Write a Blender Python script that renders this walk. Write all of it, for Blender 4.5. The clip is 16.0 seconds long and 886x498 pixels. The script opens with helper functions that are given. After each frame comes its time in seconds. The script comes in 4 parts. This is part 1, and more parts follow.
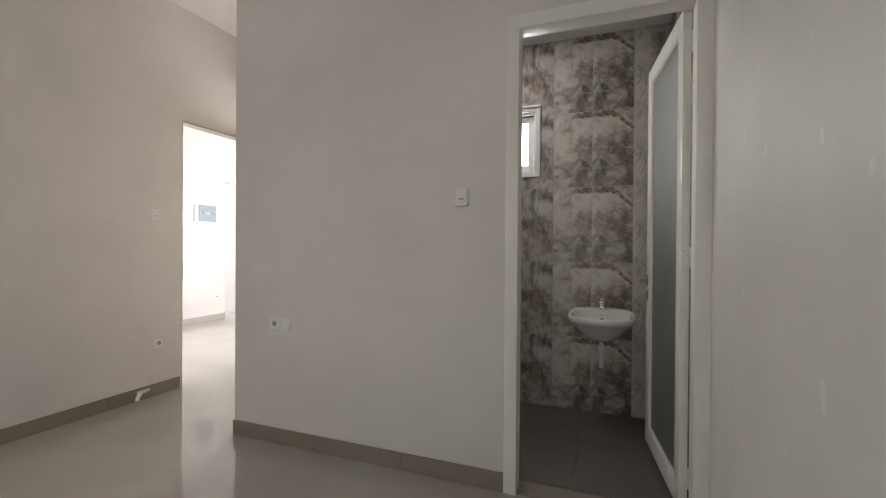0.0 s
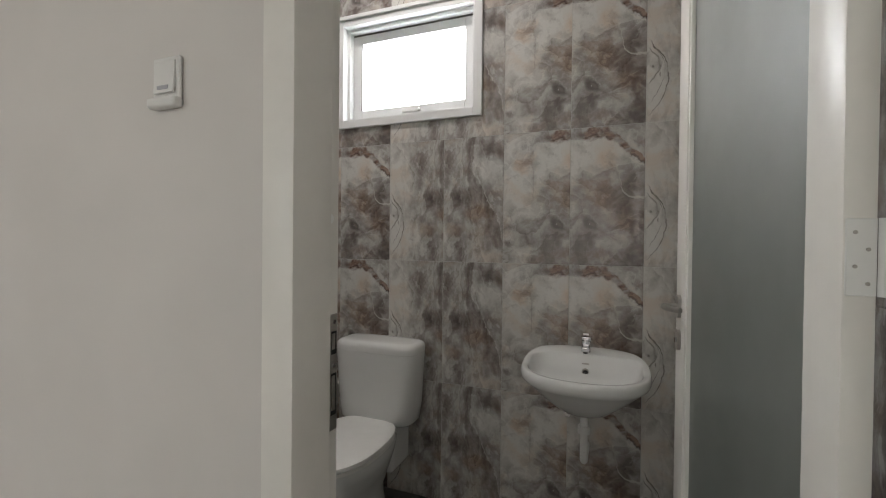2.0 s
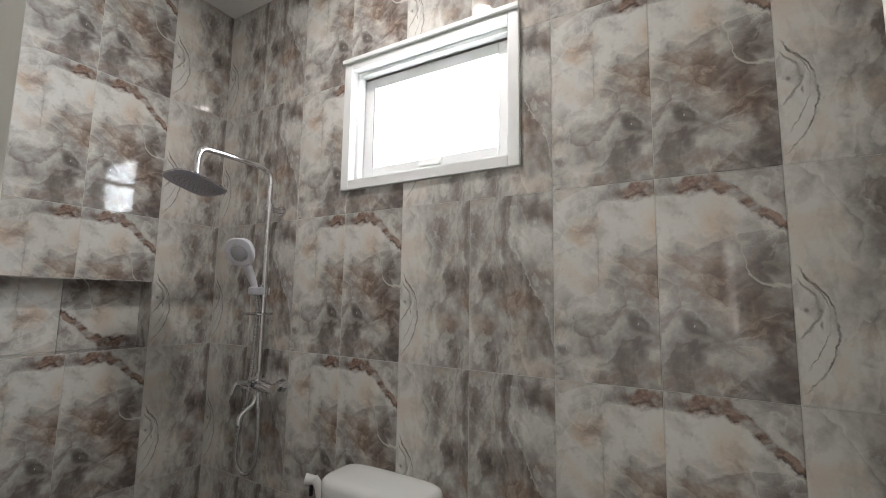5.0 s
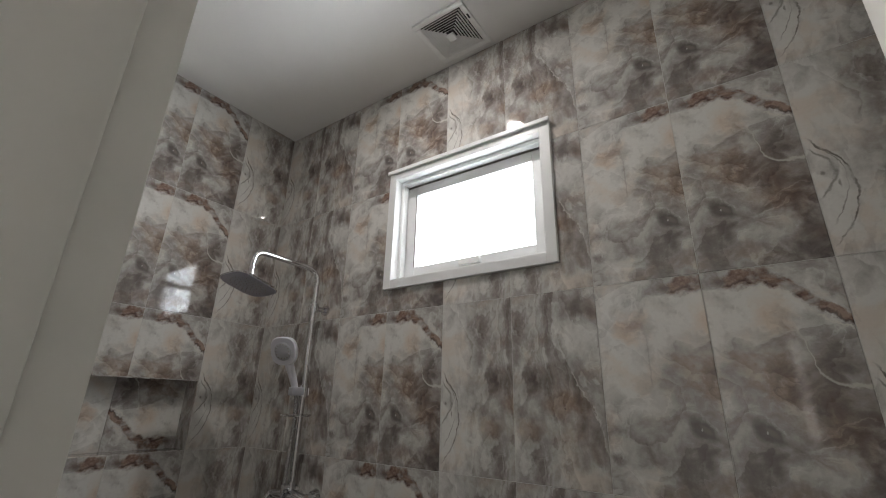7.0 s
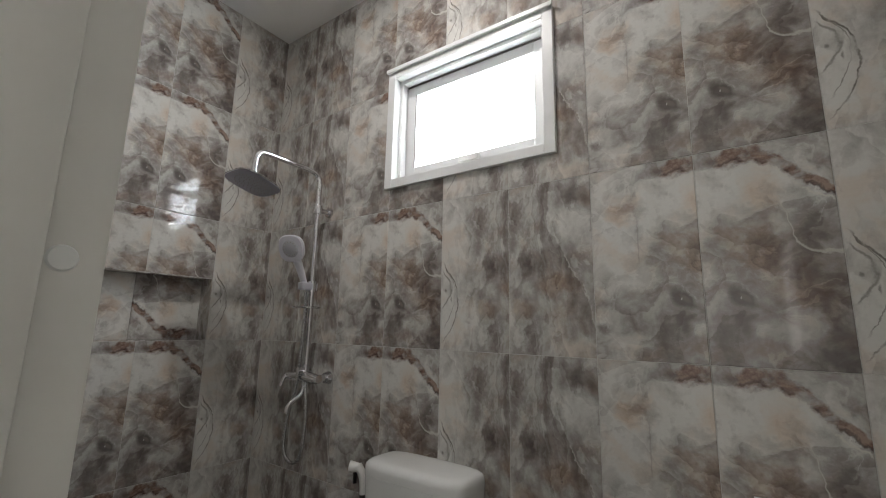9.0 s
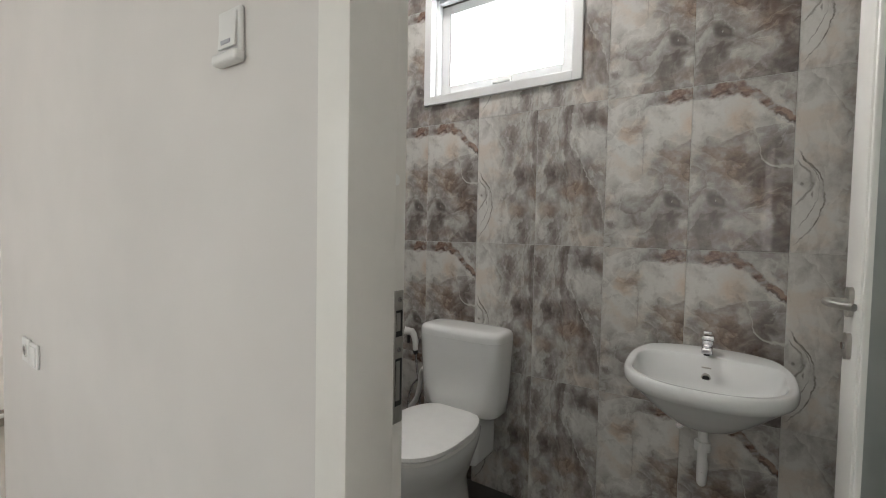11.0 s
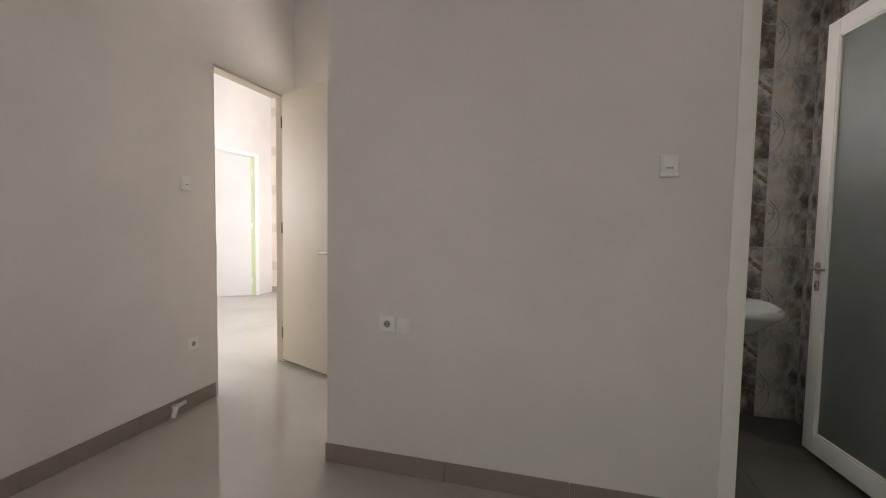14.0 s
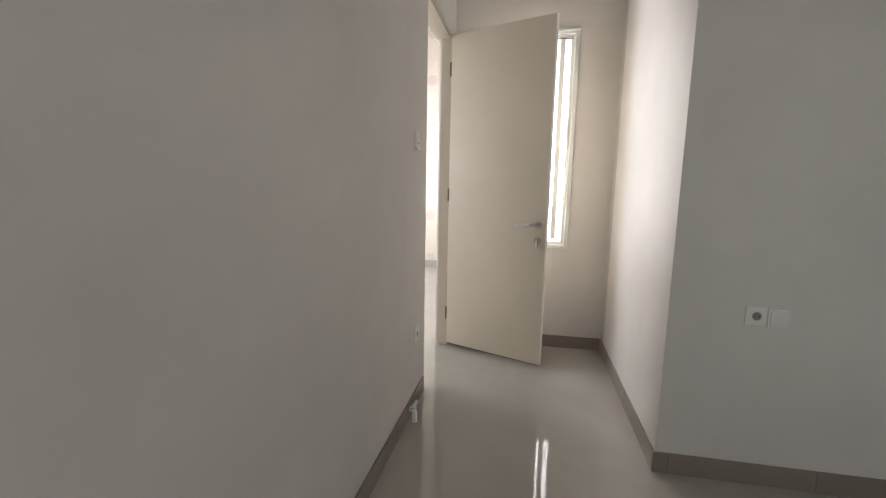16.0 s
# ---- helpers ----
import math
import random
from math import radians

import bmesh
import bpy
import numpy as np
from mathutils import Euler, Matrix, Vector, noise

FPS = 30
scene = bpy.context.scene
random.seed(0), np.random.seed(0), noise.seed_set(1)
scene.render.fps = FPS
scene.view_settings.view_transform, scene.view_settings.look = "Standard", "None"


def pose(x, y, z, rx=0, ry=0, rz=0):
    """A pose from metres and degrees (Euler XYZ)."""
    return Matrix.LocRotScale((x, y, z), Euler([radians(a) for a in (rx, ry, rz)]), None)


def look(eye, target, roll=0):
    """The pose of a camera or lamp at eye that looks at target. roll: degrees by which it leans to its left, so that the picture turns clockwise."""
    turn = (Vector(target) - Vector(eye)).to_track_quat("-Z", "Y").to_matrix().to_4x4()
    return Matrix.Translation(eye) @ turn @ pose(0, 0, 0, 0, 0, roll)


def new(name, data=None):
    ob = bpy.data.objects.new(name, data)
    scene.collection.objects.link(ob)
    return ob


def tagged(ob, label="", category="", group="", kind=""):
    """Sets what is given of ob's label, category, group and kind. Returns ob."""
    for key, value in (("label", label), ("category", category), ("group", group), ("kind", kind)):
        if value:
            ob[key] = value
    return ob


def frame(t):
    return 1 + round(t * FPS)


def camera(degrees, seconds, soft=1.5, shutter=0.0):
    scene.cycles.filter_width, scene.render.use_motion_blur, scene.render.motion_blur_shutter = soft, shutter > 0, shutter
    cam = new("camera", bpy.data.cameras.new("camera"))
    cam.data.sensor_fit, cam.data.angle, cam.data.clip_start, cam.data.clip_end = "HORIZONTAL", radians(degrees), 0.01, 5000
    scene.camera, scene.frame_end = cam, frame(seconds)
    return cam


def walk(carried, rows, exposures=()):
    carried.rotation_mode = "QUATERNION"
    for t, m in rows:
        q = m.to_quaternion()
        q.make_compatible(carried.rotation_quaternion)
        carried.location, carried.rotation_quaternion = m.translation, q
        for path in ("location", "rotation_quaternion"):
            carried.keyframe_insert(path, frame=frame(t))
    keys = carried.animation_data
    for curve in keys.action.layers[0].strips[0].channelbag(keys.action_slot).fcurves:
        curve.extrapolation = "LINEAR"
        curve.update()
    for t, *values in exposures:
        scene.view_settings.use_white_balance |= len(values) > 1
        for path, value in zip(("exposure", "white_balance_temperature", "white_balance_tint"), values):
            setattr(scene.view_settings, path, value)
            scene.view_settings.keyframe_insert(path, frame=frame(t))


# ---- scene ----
cam = camera(91.4, 16.0, 1.1)
PATH = [
    (0, (0.139, -3.628, 1.318), (-0.583, -1.763, 1.306), 0.4),
    (0.5, (0.154, -3.27, 1.321), (-0.536, -1.393, 1.306), 0.3),
    (1, (0.16, -2.868, 1.316), (-0.533, -0.992, 1.296), 0.3),
    (1.5, (0.164, -2.428, 1.311), (-0.528, -0.551, 1.291), 0.3),
    (2, (0.179, -1.986, 1.285), (-0.552, -0.125, 1.263), 0.6),
    (2.5, (0.146, -1.681, 1.281), (-0.565, 0.188, 1.28), 0.8),
    (3, (0.122, -1.501, 1.316), (-0.587, 0.369, 1.306), 0.6),
    (3.5, (0.097, -1.421, 1.357), (-0.666, 0.428, 1.34), 0.6),
    (4, (0.081, -1.382, 1.377), (-0.773, 0.427, 1.376), 0.8),
    (4.5, (0.088, -1.366, 1.408), (-0.869, 0.388, 1.488), 0.9),
    (5, (0.088, -1.374, 1.444), (-0.911, 0.344, 1.672), 0.9),
    (7.5, (0.084, -1.401, 1.416), (-1.012, 0.12, 2.114), 1.5),
    (8, (0.082, -1.392, 1.373), (-1.015, 0.128, 2.072), 1.5),
    (8.5, (0.084, -1.396, 1.314), (-1.022, 0.156, 1.921), 1.5),
    (9, (0.104, -1.4, 1.285), (-1.038, 0.202, 1.643), 1.2),
    (9.5, (0.138, -1.401, 1.259), (-1.026, 0.219, 1.406), 1.2),
    (10, (0.157, -1.452, 1.238), (-0.992, 0.186, 1.254), 1.2),
    (12.5, (-0.107, -2.807, 1.284), (-1.066, -1.056, 1.17), 1.0),
    (13, (-0.301, -3.107, 1.304), (-1.122, -1.287, 1.189), 1.0),
    (13.5, (-0.603, -3.317, 1.329), (-1.286, -1.44, 1.213), 1.0),
    (14, (-1.046, -3.437, 1.323), (-1.569, -1.51, 1.208), 0.9),
    (14.5, (-1.492, -3.507, 1.338), (-1.979, -1.575, 1.161), 0.9),
    (15, (-1.978, -3.632, 1.336), (-2.432, -1.698, 1.106), 0.8),
    (15.5, (-2.467, -3.566, 1.342), (-2.875, -1.628, 1.063), 1.2),
    (16, (-2.862, -3.412, 1.333), (-3.233, -1.468, 1.045), 1.1),
]
EXPOSURE = [(0, -0.05, 6700, 14), (1.5, 0.2, 6600, 12.5), (2, 0.36, 6550, 12.5), (2.5, 0.66, 6500, 12), (3.5, 1.02, 6420, 11.5), (4, 1.05, 6380, 11.5), (5, 0.84, 6420, 11.5), (7.5, 0.1, 6450, 12), (8.5, 0.2, 6430, 11.5),
            (9.5, 0.84, 6380, 11), (10, 1.06, 6380, 10.5), (12.5, 0.17, 6650, 15), (13.25, -0.11, 6830, 17), (14, -0.3, 6800, 16.5), (14.5, -0.33, 6700, 14), (15.25, -0.48, 6560, 12.5), (16, -0.42, 6450, 11.5)]
walk(cam, [(t, look(eye, target, roll)) for t, eye, target, roll in PATH], EXPOSURE)

# ---- world and large lights ----
world = bpy.data.worlds.new("sky")
scene.world = world
world.use_nodes = True
wn = world.node_tree.nodes
sky = wn.new("ShaderNodeTexSky")
sky.sky_type = "NISHITA"
sky.sun_disc = False
sky.sun_elevation = radians(48)
sky.sun_rotation = radians(210)
wn["Background"].inputs["Strength"].default_value = 0.1
world.node_tree.links.new(sky.outputs[0], wn["Background"].inputs["Color"])


def window_light(name, m, w, h, watts, color):
    """Daylight standing in the opening of a window, or added where none is known; it shines along its local -Z."""
    lamp = bpy.data.lights.new(name, "AREA")
    lamp.shape, lamp.size, lamp.size_y = "RECTANGLE", w, h
    lamp.energy, lamp.color = watts, color
    ob = new(name, lamp)
    ob.matrix_world = m
    return ob


XR_WALL = 0.556
# bathroom window, passage window, unseen hall windows behind the walker, unseen window of the front room
window_light("daylight_bath_window", look((-0.8, 0.25, 2.27), (-0.8, -1, 2.27)), 1.5, 0.95, 50, (0.92, 0.97, 1.0))
window_light("daylight_passage_window", look((-2.75, 0.95, 1.7), (-2.75, -1, 1.7)), 1.9, 2.6, 190, (1.0, 0.955, 0.92))
window_light("daylight_hall_window", look((XR_WALL + 0.4, -6.2, 1.8), (-3, -6.2, 1.8)), 2.4, 2.0, 74, (1.0, 0.955, 0.915))
window_light("daylight_hall_side_window", look((-3.56, -6.2, 1.75), (3, -6.2, 1.75)), 1.9, 1.5, 36, (0.84, 0.97, 0.96))
window_light("daylight_front_room_window", look((-3.52, 1.75, 1.7), (-9, 1.75, 1.7)), 1.95, 1.75, 84, (0.92, 0.97, 1.0))
# unseen second window light, added to brighten the passage side wall
window_light("added_light_front_room_side", look((-6.19, -0.75, 1.75), (0, -0.75, 1.75)), 2.1, 1.65, 66, (0.93, 0.97, 1.0))
# unseen light, added so the far room beyond the doorway isn't dark
window_light("added_light_far_room", look((-9.06, 1.6, 1.75), (0, 1.6, 1.75)), 1.5, 1.5, 130, (0.97, 0.98, 1.0))

down = bpy.data.lights.new("bathroom_downlight_glow", "AREA")
down.shape, down.size, down.energy, down.color = "DISK", 0.085, 6.5, (1.0, 0.96, 0.9)
new("bathroom_downlight_glow", down).matrix_world = look((-0.83, -0.6, 2.984), (-0.83, -0.6, 0))


# ---- materials ----
class Nodes:
    """Short names for shader nodes."""

    def __init__(self, name):
        self.mat = bpy.data.materials.new(name)
        self.mat.use_nodes = True
        self.nt = self.mat.node_tree
        self.bsdf = self.nt.nodes["Principled BSDF"]

    def link(self, a, b):
        self.nt.links.new(a, b)

    def put(self, socket, v):
        if isinstance(v, bpy.types.NodeSocket):
            self.link(v, socket)
        elif v is not None:
            socket.default_value = v

    def math(self, op, a, b=None, clamp=False):
        n = self.nt.nodes.new("ShaderNodeMath")
        n.operation, n.use_clamp = op, clamp
        self.put(n.inputs[0], a)
        self.put(n.inputs[1], b)
        return n.outputs[0]

    def step(self, v, lo, hi, a=0.0, b=1.0):
        n = self.nt.nodes.new("ShaderNodeMapRange")
        n.interpolation_type = "SMOOTHSTEP"
        self.put(n.inputs[0], v)
        for i, x in enumerate((lo, hi, a, b)):
            n.inputs[i + 1].default_value = x
        return n.outputs[0]

    def noise(self, vec, scale, detail=4.0, rough=0.55, dist=0.0):
        n = self.nt.nodes.new("ShaderNodeTexNoise")
        self.put(n.inputs["Vector"], vec)
        n.inputs["Scale"].default_value = scale
        n.inputs["Detail"].default_value = detail
        n.inputs["Roughness"].default_value = rough
        n.inputs["Distortion"].default_value = dist
        return n.outputs["Fac"], n.outputs["Color"]

    def coords(self, kind="Object"):
        return self.nt.nodes.new("ShaderNodeTexCoord").outputs[kind]

    def position(self):
        return self.nt.nodes.new("ShaderNodeNewGeometry").outputs["Position"]

    def scaled(self, vec, s, off=(0, 0, 0)):
        n = self.nt.nodes.new("ShaderNodeMapping")
        self.put(n.inputs["Vector"], vec)
        n.inputs["Scale"].default_value = s
        n.inputs["Location"].default_value = off
        return n.outputs[0]

    def ramp(self, fac, stops):
        n = self.nt.nodes.new("ShaderNodeValToRGB")
        self.put(n.inputs[0], fac)
        el = n.color_ramp.elements
        while len(el) < len(stops):
            el.new(0.5)
        for e, (p, c) in zip(el, stops):
            e.position = p
            e.color = (*c, 1)
        return n.outputs[0]

    def mix(self, fac, a, b, mode="MIX"):
        n = self.nt.nodes.new("ShaderNodeMix")
        n.data_type, n.blend_type = "RGBA", mode
        self.put(n.inputs[0], fac)
        for s, v in ((n.inputs[6], a), (n.inputs[7], b)):
            self.put(s, (*v, 1) if isinstance(v, tuple) else v)
        return n.outputs[2]

    def bump(self, height, strength=0.2, distance=0.002):
        n = self.nt.nodes.new("ShaderNodeBump")
        n.inputs["Strength"].default_value = strength
        n.inputs["Distance"].default_value = distance
        self.link(height, n.inputs["Height"])
        self.link(n.outputs[0], self.bsdf.inputs["Normal"])

    def done(self, color=None, rough=0.5, metal=0.0, **more):
        b = self.bsdf.inputs
        self.put(b["Base Color"], (*color, 1) if isinstance(color, tuple) else color)
        self.put(b["Roughness"], rough)
        self.put(b["Metallic"], metal)
        for k, v in more.items():
            self.put(b[k.replace("_", " ")], v)
        return self.mat


def paint(name, base, rough=0.55, dirt=0.06, bump=0.15):
    """Rolled wall paint: soft blotches, faint scuffs, roller stipple."""
    n = Nodes(name)
    p = n.position()
    big, _ = n.noise(p, 0.9, 4, 0.6)
    mid, _ = n.noise(p, 7, 5, 0.6, 0.4)
    dark = tuple(c * (1 - dirt * 2.2) for c in base)
    lite = tuple(min(1, c * (1 + dirt * 0.6)) for c in base)
    c = n.ramp(big, ((0.3, dark), (0.7, lite)))
    c = n.mix(n.step(mid, 0.58, 0.75, 0, 0.25), c, tuple(c2 * 0.9 for c2 in base))
    fine, _ = n.noise(p, 260, 2)
    wave, _ = n.noise(p, 14, 3)
    n.bump(n.math("ADD", n.math("MULTIPLY", fine, 0.35), wave), bump, 0.0016)
    return n.done(c, rough)


def plain(name, base, rough, metal=0.0, var=0.06, scale=20, bump=0.0, **more):
    n = Nodes(name)
    p = n.position()
    f, _ = n.noise(p, scale, 4, 0.6)
    c = n.ramp(f, ((0.3, tuple(c * (1 - var) for c in base)), (0.7, tuple(min(1, c * (1 + var)) for c in base))))
    if bump:
        g, _ = n.noise(p, scale * 12, 3)
        n.bump(g, bump, 0.001)
    r = rough if var < 0.04 else n.step(f, 0.3, 0.75, max(0.02, rough * 0.85), min(1, rough * 1.2))
    return n.done(c, r, metal, **more)


# soft pale (+) and smoky (-) places of the two prints: centre, radii, strength
CLOUDS_A = ((0.30, 0.485, 0.13, 0.065, 0.21), (0.07, 0.35, 0.08, 0.10, 0.14), (0.09, 0.49, 0.05, 0.045, -0.09), (0.315, 0.45, 0.05, 0.03, -0.11),
            (0.30, 0.32, 0.05, 0.05, -0.12), (0.20, 0.29, 0.05, 0.06, -0.05), (0.425, 0.34, 0.05, 0.045, -0.10), (0.40, 0.20, 0.075, 0.065, -0.16),
            (0.445, 0.07, 0.07, 0.065, -0.14), (0.24, 0.095, 0.03, 0.04, -0.13), (0.02, 0.10, 0.03, 0.018, -0.2), (0.08, 0.055, 0.08, 0.03, 0.10),
            (0.33, 0.09, 0.08, 0.025, 0.07), (0.09, 0.17, 0.07, 0.06, -0.07), (0.175, 0.42, 0.03, 0.05, 0.09))
CLOUDS_B = ((0.05, 0.42, 0.075, 0.13, 0.15), (0.06, 0.10, 0.08, 0.10, 0.13), (0.15, 0.53, 0.07, 0.055, -0.11), (0.21, 0.46, 0.05, 0.05, -0.07),
            (0.275, 0.32, 0.08, 0.035, -0.085), (0.17, 0.30, 0.06, 0.035, -0.06), (0.32, 0.23, 0.05, 0.055, -0.10), (0.25, 0.06, 0.045, 0.06, -0.14),
            (0.395, 0.44, 0.06, 0.06, 0.13), (0.39, 0.545, 0.07, 0.03, -0.08), (0.42, 0.32, 0.05, 0.05, -0.07), (0.20, 0.22, 0.05, 0.03, 0.05),
            (0.40, 0.03, 0.07, 0.03, 0.13), (0.16, 0.12, 0.03, 0.05, 0.09), (0.17, 0.45, 0.06, 0.1, -0.07), (0.285, 0.505, 0.022, 0.05, -0.09))


def marble(name, kind):
    """Printed onyx-look wall tile; the print lies in UV metres."""
    n = Nodes(name)
    uv = n.coords("UV")

    def shifted(vec, by, amount):
        m = n.nt.nodes.new("ShaderNodeVectorMath")
        m.operation = "MULTIPLY_ADD"
        n.link(by, m.inputs[0])
        m.inputs[1].default_value = (amount, amount, 0)
        n.link(vec, m.inputs[2])
        k = n.nt.nodes.new("ShaderNodeVectorMath")
        k.operation = "SUBTRACT"
        n.link(m.outputs[0], k.inputs[0])
        k.inputs[1].default_value = (amount / 2, amount / 2, 0)
        return k.outputs[0]

    def split(vec):
        sep = n.nt.nodes.new("ShaderNodeSeparateXYZ")
        n.link(vec, sep.inputs[0])
        return sep.outputs[0], sep.outputs[1]

    def around(pu, pv, cu, cv, ru, rv, turn=0.0):
        """Distance from an oval: 0 at its centre, 1 on its outline."""
        du, dv = n.math("SUBTRACT", pu, cu), n.math("SUBTRACT", pv, cv)
        if turn:
            co, si = math.cos(turn), math.sin(turn)
            du, dv = (n.math("ADD", n.math("MULTIPLY", du, co), n.math("MULTIPLY", dv, si)), n.math("SUBTRACT", n.math("MULTIPLY", dv, co), n.math("MULTIPLY", du, si)))
        x, y = n.math("DIVIDE", du, ru), n.math("DIVIDE", dv, rv)
        return n.math("SQRT", n.math("ADD", n.math("MULTIPLY", x, x), n.math("MULTIPLY", y, y)))

    def curve(x, lo, hi, pts, height):
        """A smooth course through (x, y) pairs, y in parts of height."""
        f = n.nt.nodes.new("ShaderNodeFloatCurve")
        n.link(n.math("DIVIDE", n.math("SUBTRACT", x, lo), hi - lo), f.inputs["Value"])
        c = f.mapping.curves[0].points
        for a, b in pts[1:-1]:
            c.new((a - lo) / (hi - lo), b / height)
        c[0].location, c[-1].location = (0, pts[0][1] / height), (1, pts[-1][1] / height)
        f.mapping.update()
        return n.math("MULTIPLY", f.outputs[0], height)

    off = 0.0 if kind == "A" else 4.7
    moved = n.scaled(uv, (1, 1, 1), (off, off * 0.6, 0))
    _, wide = n.noise(moved, 6, 3, 0.5)
    _, small = n.noise(moved, 26, 5, 0.6)
    rough_uv = shifted(shifted(uv, wide, 0.10), small, 0.03)
    crisp_uv = shifted(shifted(uv, wide, 0.022), small, 0.022)
    pu, pv = split(rough_uv)
    u, v = split(crisp_uv)
    u0, v0 = split(uv)
    stretch = (1, 1, 1) if kind == "A" else (1.5, 0.75, 1)
    cloud, _ = n.noise(n.scaled(rough_uv, stretch, (3.1 + off, 1.7, 0)), 6.5, 6, 0.56)
    veil, _ = n.noise(n.scaled(rough_uv, stretch, (7.3 + off, 0.4, 0)), 17, 6, 0.58, 0.5)
    mottle, _ = n.noise(n.scaled(uv, (1, 1, 1), (4.4, 2.1, 0)), 46, 5, 0.65)
    # torn outlines for every patch and line
    fray, _ = n.noise(n.scaled(uv, stretch, (9.4 + off, 2.8, 0)), 15, 8, 0.66, 0.25)
    torn = n.math("ADD", n.math("MULTIPLY", n.math("SUBTRACT", fray, 0.5), 1.7), n.math("MULTIPLY", n.math("SUBTRACT", cloud, 0.5), 1.6))
    jag = n.math("MULTIPLY", n.math("SUBTRACT", fray, 0.5), 0.075)
    k_cloud, k_veil, k_wisp = (0.5, 0.40, 0.085) if kind == "A" else (0.42, 0.28, 0.055)
    tone = n.math("ADD", n.math("MULTIPLY", cloud, k_cloud), n.math("ADD", n.math("MULTIPLY", veil, k_veil), n.math("MULTIPLY", mottle, 0.16)))
    tone = n.math("ADD", tone, 0.5 + 0.035 - (k_cloud + k_veil + 0.16) / 2 + (0.0 if kind == "A" else 0.012))
    for cu, cv, ru, rv, amp in (CLOUDS_A if kind == "A" else CLOUDS_B):
        tone = n.math("ADD", tone, n.step(n.math("ADD", around(pu, pv, cu, cv, ru * 1.3, rv * 1.3), torn), 0.2, 1.15, amp * (1.15 if amp > 0 else 0.8), 0.0))
    # slow drift of tone across the print
    drift = n.step(n.math("SUBTRACT", u0, n.math("MULTIPLY", v0, 0.45)), -0.12, 0.36, 0.045, -0.085) if kind == "A" else n.step(u0, 0.02, 0.24, 0.055, -0.02)
    tone = n.math("ADD", tone, drift)
    # torn edges, where one veil lies over the next
    layer, _ = n.noise(n.scaled(crisp_uv, stretch, (1.9 + off, 8.2, 0)), 4.5, 4, 0.5, 0.6)
    saw = n.math("FRACT", n.math("MULTIPLY", layer, 6.0))
    tone = n.math("ADD", tone, n.math("MULTIPLY", n.math("MULTIPLY", n.math("SUBTRACT", saw, 0.5), n.step(saw, 0.9, 1.0, 1.0, 0.0)), 0.10))
    # pale wisps drawn out along the flow
    flow, _ = n.noise(n.scaled(rough_uv, stretch, (6.1 + off, 4.9, 0)), 7, 6, 0.55, 0.8)
    tone = n.math("ADD", tone, n.math("MULTIPLY", n.step(n.math("ABSOLUTE", n.math("SUBTRACT", flow, 0.5)), 0.0, 0.03, k_wisp, 0.0), n.step(cloud, 0.42, 0.56)))
    if kind == "B":
        # mauve fold with a pale broken edge
        fold = curve(v, 0.0, 0.6, ((0, 0.47), (0.2, 0.425), (0.28, 0.385), (0.36, 0.35), (0.43, 0.312), (0.52, 0.306), (0.6, 0.32)), 0.6)
        side = n.math("ADD", n.math("SUBTRACT", u, fold), n.math("MULTIPLY", jag, 0.7))
        tone = n.math("ADD", tone, n.math("MULTIPLY", n.step(side, -0.07, -0.004, 0.0, -0.09), n.step(side, -0.004, 0.002, 1.0, 0.0)))
        # slow swaying streaks
        sway = n.math("SINE", n.math("ADD", n.math("MULTIPLY", pu, 120.0), n.math("MULTIPLY", n.math("SINE", n.math("MULTIPLY", pv, 16.0)), 2.4)))
        tone = n.math("ADD", tone, n.math("MULTIPLY", n.math("MULTIPLY", sway, n.step(layer, 0.42, 0.58)), 0.03))
    c = n.ramp(tone, ((0.24, (0.10, 0.086, 0.079)), (0.37, (0.2, 0.174, 0.162)), (0.47, (0.318, 0.294, 0.277)), (0.57, (0.478, 0.464, 0.442)), (0.72, (0.66, 0.65, 0.62))))
    # warm tint of whole clouds
    tint, _ = n.noise(n.scaled(rough_uv, (1, 1, 1), (1.3 + off, 5.5, 0)), 7, 4, 0.6)
    c = n.mix(n.step(tint, 0.46, 0.66, 0, 0.6), c, n.mix(1.0, c, (0.96, 0.83, 0.74), "MULTIPLY"))
    stains = ((0.30, 0.32, 0.05, 0.06), (0.315, 0.45, 0.05, 0.04), (0.40, 0.2, 0.07, 0.06), (0.09, 0.47, 0.05, 0.05), (0.24, 0.33, 0.035, 0.06)) if kind == "A" else ((0.32, 0.24, 0.05, 0.055), (0.22, 0.16, 0.04, 0.03))
    for cu, cv, ru, rv in stains:
        c = n.mix(n.step(n.math("ADD", around(pu, pv, cu, cv, ru * 1.3, rv * 1.3), torn), 0.2, 1.05, 0.7, 0.0), c, n.mix(1.0, c, (0.94, 0.79, 0.68), "MULTIPLY"))
    if kind == "A":
        mid = curve(u, 0.0, 0.5, ((0, 0.565), (0.18, 0.568), (0.25, 0.572), (0.31, 0.567), (0.366, 0.527), (0.41, 0.478), (0.5, 0.415)), 0.6)
        d = n.math("ADD", n.math("SUBTRACT", v, mid), jag)
        near = n.math("DIVIDE", n.math("ABSOLUTE", d), n.step(u0, 0.30, 0.46, 0.029, 0.017))
        band = n.math("MULTIPLY", n.step(near, 0.45, 1.15, 1, 0), n.step(n.math("ADD", u, jag), 0.178, 0.205))
        band = n.math("MULTIPLY", band, n.step(veil, 0.38, 0.56, 0.35, 0.95))
